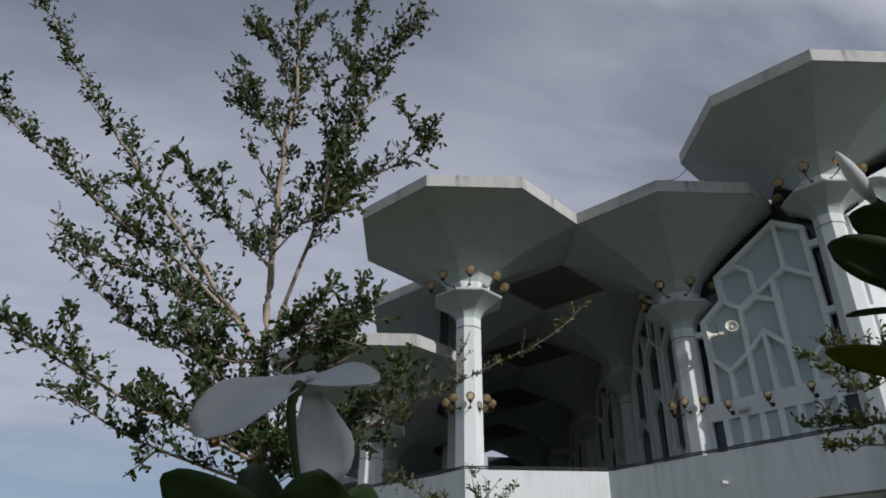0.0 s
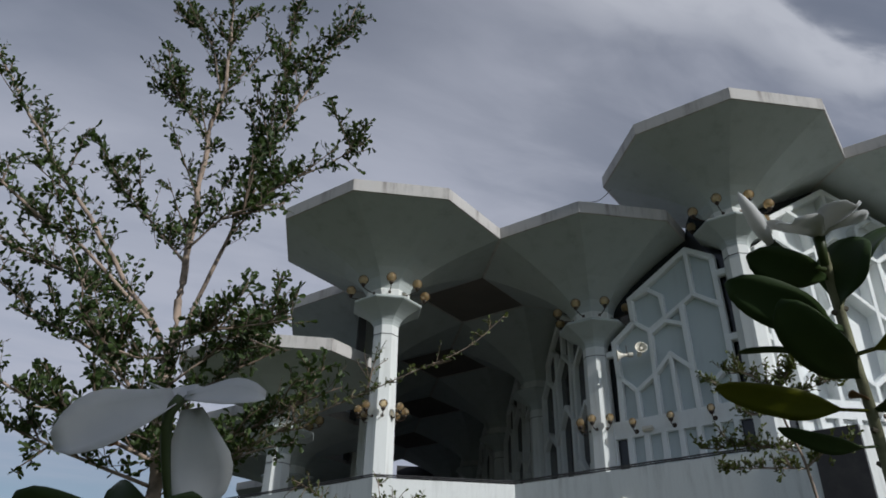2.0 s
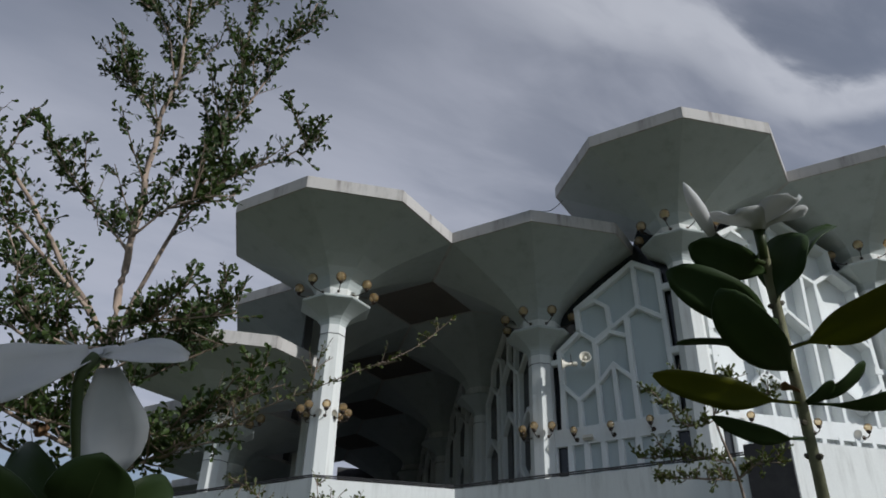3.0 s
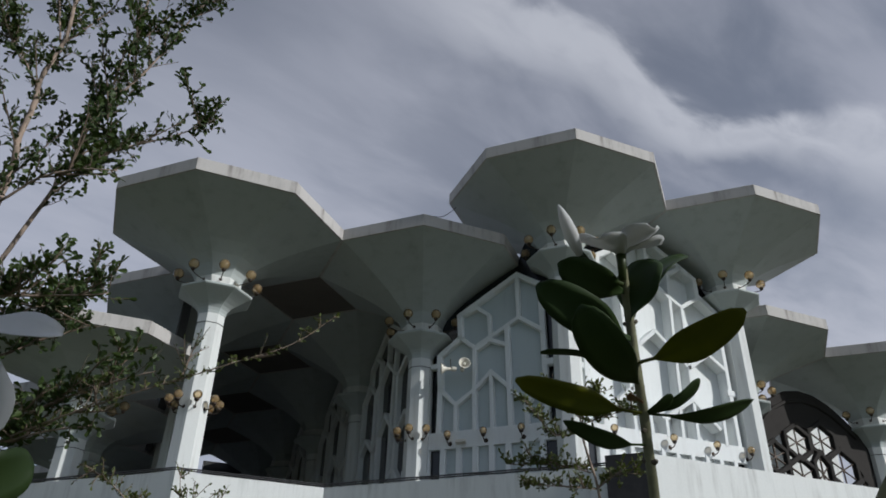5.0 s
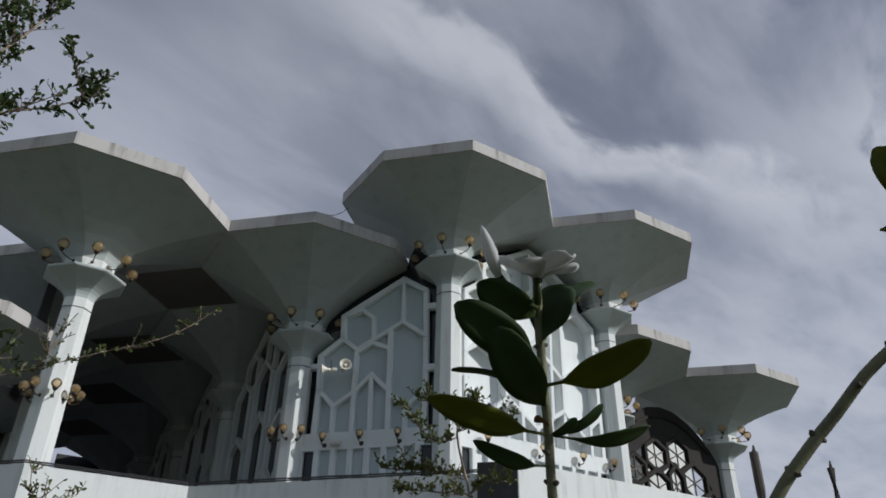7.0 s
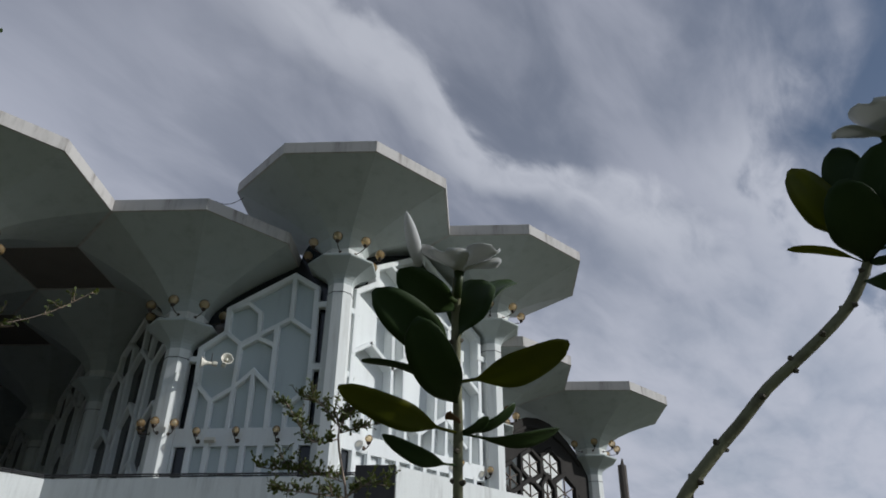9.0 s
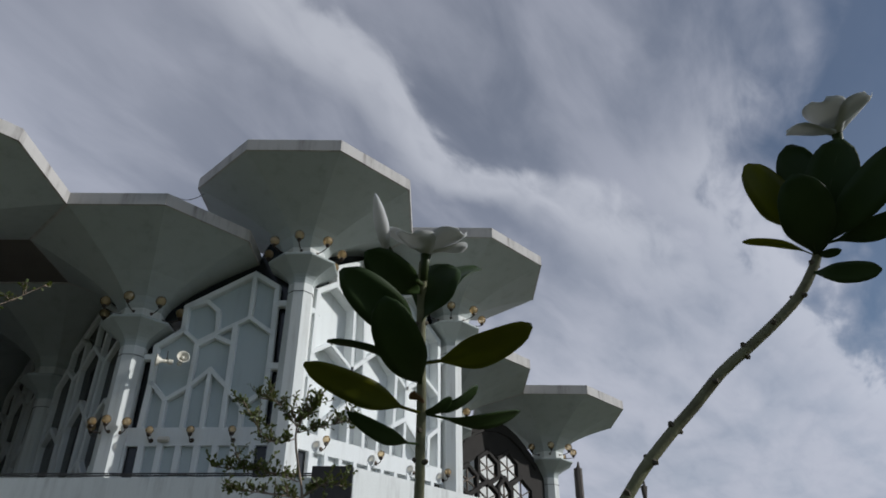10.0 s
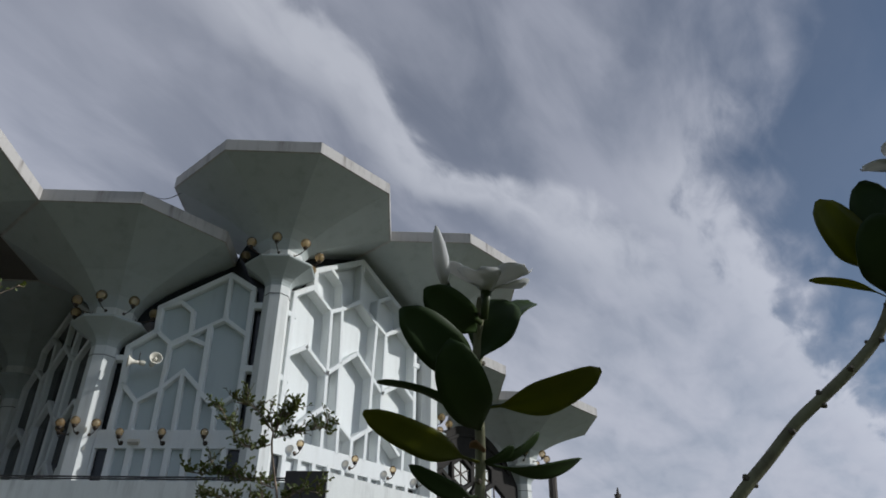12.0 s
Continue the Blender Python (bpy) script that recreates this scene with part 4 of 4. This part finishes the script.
grown_tree("low_bush", (0.22, 5.36, 0.0), 31, "low bush with thin twigs of small pale green leaves", BUSH, 0.034, M_SHRUBLEAF, M_BARK, dens=44, reach=0.09, leaves=7, sides=3, side_len=0.2)

# an unseen tree added behind the path to shade the low flowering plant
SHADE = Vector((-0.05, 0.30, 1.58)) + SUN_DIR * 6.5 + Vector((-0.75, -0.66, 0.0)) * 0.66
SX, SY, SZ = SHADE
rng = random.Random(21)
CROWN = [("trunk", [(SX + 0.3, SY - 0.2, -0.1), (SX + 0.2, SY - 0.1, 2.0), (SX, SY, SZ - 0.9)], 0.11, 0.07)]
for k in range(14):
    a, lift = math.tau * k / 14 * 3, rng.uniform(-0.5, 1.0)
    out = Vector((math.cos(a), math.sin(a), lift)) * rng.uniform(0.75, 1.15)
    CROWN.append(("limb", [(SX, SY, SZ - 0.9), (SX + out.x * 0.5, SY + out.y * 0.5, SZ - 0.4 + out.z * 0.3), (SX + out.x, SY + out.y, SZ + out.z * 0.7)], 0.03, 0.006))
grown_tree("added_shade_tree", (SX + 0.3, SY - 0.2, 0.0), 17, "unseen tree with a dense crown of small dark leaves, added for its shade", CROWN, 0.085, M_TREELEAF, M_BARK, dens=34, reach=0.30, leaves=12)


# ---- flowering plants close to the camera ----
def blade(name, parent, base, tip, width, mat, face, bow=0.10, fold=0.18, label="", stalk=0.14):
    """A thick leaf with a midrib fold, from its stalk to a rounded tip; face is roughly where its flat side looks."""
    base, tip = Vector(base), Vector(tip)
    d = tip - base
    ln = d.length
    d.normalize()
    side = d.cross(Vector(face)).normalized()
    up = side.cross(d).normalized()
    bm = bmesh.new()
    rows, n = [], 16
    for k in range(n + 1):
        t = k / n
        u = max(0.0, min(1.0, (t - stalk) / (0.58 - stalk)))
        w = width * 0.5 * (0.10 + 0.90 * math.sin(u * math.pi / 2) ** 1.15) * (1.0 if t < 0.6 else math.sqrt(max(0.02, 1 - ((t - 0.6) / 0.4) ** 2.4)))
        mid = base + d * ln * t + up * (bow * ln * math.sin(math.pi * t) - 0.06 * ln * t * t)
        wave = 0.05 * width * math.sin(t * 9 + ln * 300)
        row = []
        for s in (-1, -0.55, 0, 0.55, 1):
            row.append(bm.verts.new(mid + side * (w * s) + up * (abs(s) * fold * w + wave * s)))
        rows.append(row)
    for a, b in zip(rows, rows[1:]):
        for k in range(4):
            bm.faces.new((a[k], a[k + 1], b[k + 1], b[k]))
    thick = 0.0006
    bmesh.ops.recalc_face_normals(bm, faces=bm.faces)
    bmesh.ops.solidify(bm, geom=bm.faces[:], thickness=thick)
    ob = part(name, bm, mat, parent, label, soft=True)
    bm = bmesh.new()
    tube(bm, [base + d * ln * t + up * (bow * ln * math.sin(math.pi * t) - 0.06 * ln * t * t - 0.0004) for t in (0.0, 0.2, 0.4, 0.6, 0.8, 0.95)], width * 0.045, width * 0.01, 6)
    part("midrib", bm, M_GREEN, ob)
    return ob


def petal(parent, centre, way, up, length, width, cup):
    """A broad rounded petal that spreads from the flower's centre."""
    way, up = Vector(way).normalized(), Vector(up).normalized()
    side = way.cross(up).normalized()
    bm = bmesh.new()
    rows = []
    for k in range(9):
        t = k / 8
        w = width * 0.5 * (0.30 + 0.70 * min(1.0, t / 0.55)) * (1.0 if t < 0.5 else math.sqrt(max(0.10, 1 - ((t - 0.5) / 0.5) ** 2.6)))
        mid = Vector(centre) + way * length * t + up * (cup * length * math.sin(t * 2.2))
        rows.append([bm.verts.new(mid + side * w * s + up * (0.12 * width * s * s + 0.03 * width * math.sin(7 * t + 3 * s))) for s in (-1, -0.6, -0.2, 0.2, 0.6, 1)])
    for a, b in zip(rows, rows[1:]):
        for k in range(5):
            bm.faces.new((a[k], a[k + 1], b[k + 1], b[k]))
    bmesh.ops.recalc_face_normals(bm, faces=bm.faces)
    bmesh.ops.solidify(bm, geom=bm.faces[:], thickness=0.0004)
    return part("petal", bm, M_PETAL, parent, soft=True)


def flower(plant, centre, axis, length, width, first, cups):
    """Five petals round a green tube, as one part of the plant."""
    axis = Vector(axis).normalized()
    bm = bmesh.new()
    tube(bm, [Vector(centre) - axis * 0.016, Vector(centre) - axis * 0.006, Vector(centre) + axis * 0.001], 0.0022, 0.0034, 10)
    cal = part("flower", bm, M_GREEN, plant, "white five-petalled flower on a green calyx", soft=True)
    q = axis.to_track_quat("Z", "Y")
    for k in range(5):
        a = radians(first + 72 * k)
        petal(cal, centre, q @ Vector((math.cos(a), math.sin(a), cups[k])), axis, length, width, 0.12)
    return cal


def stem(plant, pts, r0, r1, knots, step=0.008, start=0.0):
    run = curve_points(pts, step)
    bm = bmesh.new()
    tube(bm, run, r0, r1, 12, 0.12)
    ob = part("stem", bm, M_STEM, plant, soft=True)
    rng = random.Random(len(run))
    n = len(run)
    for k in range(knots):
        i = min(n - 2, int(n * (start + (1 - start) * (k + 0.5) / knots)))
        r = r0 + (r1 - r0) * i / n
        d = (run[i + 1] - run[i]).normalized()
        q = d.to_track_quat("Z", "Y")
        for h in range(2):
            a = math.pi * h + 1.3 * k + rng.uniform(-0.3, 0.3)
            out = q @ Vector((math.cos(a), math.sin(a), 0))
            bm = bmesh.new()
            c = run[i] + out * r * 0.85 + d * rng.uniform(-0.002, 0.002)
            tube(bm, [c - out * r * 0.3, c + out * r * 0.3, c + out * r * 0.7 + d * r * 0.25], r * 0.75, r * 0.35, 7)
            part("leaf_scar", bm, M_NODE, ob)
    return run


plant = thing("flowering_plant", (0.30, 0.336, 0.0), "upright flowering plant with thick dark green leaves and a white flower", "plant", "white-flowered plants")
O1 = Vector((0.30, 0.336, 0.0))


def near(p):
    return Vector(p) - O1


shaft = stem(plant, [near(p) for p in ((0.320, 0.350, 0.0), (0.318, 0.350, 0.9), (0.316, 0.350, 1.48), (0.3137, 0.35, 1.5721), (0.3108, 0.3465, 1.5968), (0.3078, 0.3435, 1.6154), (0.3046, 0.3398, 1.6335), (0.3006, 0.3364, 1.6501), (0.2995, 0.3365, 1.6795), (0.2935, 0.3305, 1.7095), (0.2840, 0.3190, 1.7245))], 0.0062, 0.0029, 12, 0.01, 0.8)
for b, t, w, m, f, k in (
        ((0.2895, 0.3266, 1.7065), (0.2391, 0.3209, 1.7127), 0.0235, M_LEAF, (-0.3, -0.6, -0.7), 0.08),
        ((0.2943, 0.3318, 1.6836), (0.2259, 0.3257, 1.6965), 0.0265, M_LEAF, (-0.3, -0.7, -0.6), 0.14),
        ((0.2987, 0.3349, 1.653), (0.241, 0.3071, 1.6756), 0.0280, M_LEAF, (-0.4, -0.5, -0.7), 0.06),
        ((0.293, 0.3287, 1.6881), (0.3053, 0.3155, 1.7304), 0.0330, M_LEAF, (-0.9, -0.15, -0.4), 0.08),
        ((0.2946, 0.3291, 1.6926), (0.3367, 0.3209, 1.7463), 0.0260, M_LEAF, (-0.9, 0.0, -0.4), 0.14),
        ((0.3007, 0.3324, 1.6602), (0.3268, 0.2678, 1.6752), 0.0225, M_YOUNG, (-0.5, -0.3, -0.8), 0.18),
        ((0.2989, 0.3359, 1.6526), (0.2581, 0.3779, 1.6823), 0.0110, M_LEAF, (-0.2, 0.3, 0.95), 0.1),
        ((0.3012, 0.3364, 1.6321), (0.2197, 0.3442, 1.6408), 0.0175, M_YOUNG, (-0.3, -0.8, -0.6), 0.24),
        ((0.3026, 0.335, 1.6306), (0.3651, 0.309, 1.6396), 0.0125, M_LEAF, (-0.3, -0.4, -0.85), 0.2),
        ((0.3014, 0.3371, 1.6131), (0.2464, 0.337, 1.6174), 0.0110, M_LEAF, (-0.2, -0.6, -0.8), 0.24),
        ((0.3003, 0.3357, 1.6407), (0.2879, 0.3284, 1.6390), 0.0095, M_DRY, (-0.6, -0.1, -0.8), 0.05),
        ((0.302, 0.3351, 1.6337), (0.3305, 0.3150, 1.6500), 0.0110, M_LEAF, (-0.2, -0.3, -0.9), 0.16),
        ((0.302, 0.3351, 1.6337), (0.3120, 0.3210, 1.6400), 0.0090, M_LEAF, (-0.2, -0.3, -0.9), 0.1)):
    blade("leaf", plant, min(shaft, key=lambda q: (q - near(b)).length), near(t), w, m, f, label="yellow-green thick leaf" if m is M_YOUNG else "small curled brown leaf" if m is M_DRY else "thick dark green leaf", stalk=k)
flower(plant, near((0.2770, 0.3100, 1.7225)), (-0.15, -0.25, 1.0), 0.029, 0.026, 20, (0.20, 0.45, 0.35, 0.10, 0.30))
bm = bmesh.new()
tube(bm, [near(p) for p in ((0.284, 0.320, 1.708), (0.268, 0.3245, 1.716), (0.256, 0.324, 1.726))], 0.0016, 0.0024, 8)
bud = part("bud", bm, M_GREEN, plant, "closed pointed white bud", soft=True)
bm = bmesh.new()
d0, d1 = near((0.256, 0.324, 1.725)), near((0.2327, 0.3097, 1.7484))
pts = [d0.lerp(d1, t) for t in (0, 0.2, 0.45, 0.7, 0.9, 1.0)]
rings = []
qq = (d1 - d0).normalized().to_track_quat("Z", "Y")
for p_, r_ in zip(pts, (0.0022, 0.0040, 0.0048, 0.0038, 0.0020, 0.0004)):
    rings.append([p_ + qq @ Vector(c) for c in circle(r_, 0, 10)])
lofted(bm, rings)
part("bud_petal", bm, M_PETAL, bud, soft=True)

plant2 = thing("flowering_plant", (0.39, 0.33, 0.0), "leaning plant with a knobbly bare stem and a white flower", "plant", "white-flowered plants")
O1 = Vector((0.39, 0.33, 0.0))
shaft = stem(plant2, [near(p) for p in ((0.36, 0.34, 0.0), (0.36, 0.325, 0.9), (0.373, 0.29, 1.45), (0.386, 0.268, 1.556), (0.3972, 0.2526, 1.5919), (0.4116, 0.2341, 1.6194), (0.4215, 0.219, 1.6372), (0.4312, 0.2009, 1.6581), (0.4408, 0.187, 1.6715), (0.4516, 0.1688, 1.6886), (0.4622, 0.1538, 1.706), (0.4685, 0.144, 1.7226), (0.4728, 0.1387, 1.735), (0.4700, 0.1301, 1.7512), (0.4565, 0.1086, 1.7859))], 0.0062, 0.0030, 17, 0.008, 0.76)
for b, t, w, m, f, k in (
        ((0.4733, 0.1393, 1.7381), (0.4246, 0.1525, 1.7916), 0.0250, M_YOUNG, (-0.6, -0.3, -0.6), 0.3),
        ((0.4691, 0.1408, 1.7343), (0.4203, 0.1233, 1.7646), 0.0330, M_LEAF, (-0.6, -0.2, -0.7), 0.06),
        ((0.4732, 0.1355, 1.7445), (0.4374, 0.1262, 1.802), 0.0280, M_LEAF, (-0.8, -0.3, -0.5), 0.2),
        ((0.4743, 0.1335, 1.7434), (0.4392, 0.0973, 1.7908), 0.0320, M_LEAF, (-0.85, -0.2, -0.4), 0.2),
        ((0.4752, 0.1342, 1.737), (0.4484, 0.0639, 1.7752), 0.0250, M_LEAF, (-0.9, -0.2, -0.4), 0.16),
        ((0.4772, 0.1319, 1.7387), (0.4817, 0.0765, 1.7454), 0.0165, M_LEAF, (-0.7, -0.4, -0.6), 0.2),
        ((0.4716, 0.1449, 1.7341), (0.4612, 0.1785, 1.7597), 0.0070, M_YOUNG, (0.3, 0.3, 0.9), 0.2),
        ((0.4705, 0.1408, 1.7202), (0.4627, 0.1042, 1.7067), 0.0140, M_LEAF, (-0.8, 0.0, -0.5), 0.1),
        ((0.4745, 0.1372, 1.7325), (0.4694, 0.1232, 1.7312), 0.0060, M_LEAF, (-0.8, 0.0, -0.5), 0.1)):
    blade("leaf", plant2, min(shaft, key=lambda q: (q - near(b)).length), near(t), w, m, f, label="yellow-green thick leaf" if m is M_YOUNG else "thick dark green leaf", stalk=k)
flower(plant2, near((0.4446, 0.0989, 1.7980)), (-0.35, -0.1, 0.9), 0.029, 0.027, 40, (0.6, 0.3, 0.2, 0.6, 0.5))

plant3 = thing("flowering_plant", (-0.045, 0.33, 0.0), "low flowering plant with dark leaves and a large white flower", "plant", "white-flowered plants")
O1 = Vector((-0.046, 0.33, 0.0))
stem(plant3, [near(p) for p in ((-0.04, 0.34, 0.0), (-0.045, 0.33, 0.9), (-0.046, 0.322, 1.48), (-0.046, 0.316, 1.546), (-0.046, 0.305, 1.560))], 0.0048, 0.0020, 8, 0.02)
for b, t, w, m, f in (
        ((-0.046, 0.316, 1.543), (-0.102, 0.289, 1.560), 0.024, M_LEAF, (0.1, -0.9, -0.5)),
        ((-0.046, 0.314, 1.543), (-0.036, 0.285, 1.562), 0.030, M_LEAF, (0.1, -0.9, -0.5)),
        ((-0.046, 0.316, 1.543), (-0.080, 0.326, 1.572), 0.022, M_LEAF, (0.1, -0.9, -0.5)),
        ((-0.046, 0.316, 1.543), (-0.016, 0.329, 1.562), 0.022, M_LEAF, (0.1, -0.9, -0.5))):
    blade("leaf", plant3, near(b), near(t), w, m, f, label="thick dark green leaf")
bm = bmesh.new()
hub = near((-0.050, 0.292, 1.602))
tube(bm, curve_points([near((-0.048, 0.300, 1.560)), near((-0.052, 0.294, 1.580)), near((-0.053, 0.290, 1.594)), hub], 0.004), 0.0014, 0.0026, 10)
head = part("flower", bm, M_GREEN, plant3, "drooping white flower with broad limp petals", soft=True)
for way, face, length, width, cup in (
        ((-0.86, 0.06, -0.46), (-0.1, -0.88, 0.30), 0.047, 0.029, 0.10),
        ((0.97, 0.05, 0.02), (0.0, -0.75, 0.60), 0.032, 0.019, 0.10),
        ((0.24, 0.16, -0.94), (0.05, -0.95, -0.25), 0.040, 0.028, 0.02),
        ((-0.35, 0.88, 0.25), (0.0, -0.3, 0.95), 0.034, 0.022, 0.12),
        ((0.40, 0.85, 0.22), (0.0, -0.3, 0.95), 0.034, 0.022, 0.12)):
    petal(head, hub + Vector(way).normalized() * 0.002 + (Vector((0.004, 0.006, 0.0)) if way[2] < -0.9 else Vector()), way, face, length, width, cup)

# a dried leaf clump caught in the tree
clump = thing("dried_leaf_clump", (-1.66, 5.95, 2.98), "curled brown dried leaves caught on a tree limb", "dead leaves")
rng = random.Random(8)
for k in range(5):
    a = math.tau * k / 5
    d = Vector((0.5 * math.cos(a), 0.5 * math.sin(a), rng.uniform(-1.0, 0.8))).normalized()
    blade("dried_leaf", clump, d * -0.03, d * 0.07, 0.06, M_DRY, (math.sin(a), -math.cos(a), 0.3), bow=0.3, fold=0.5)
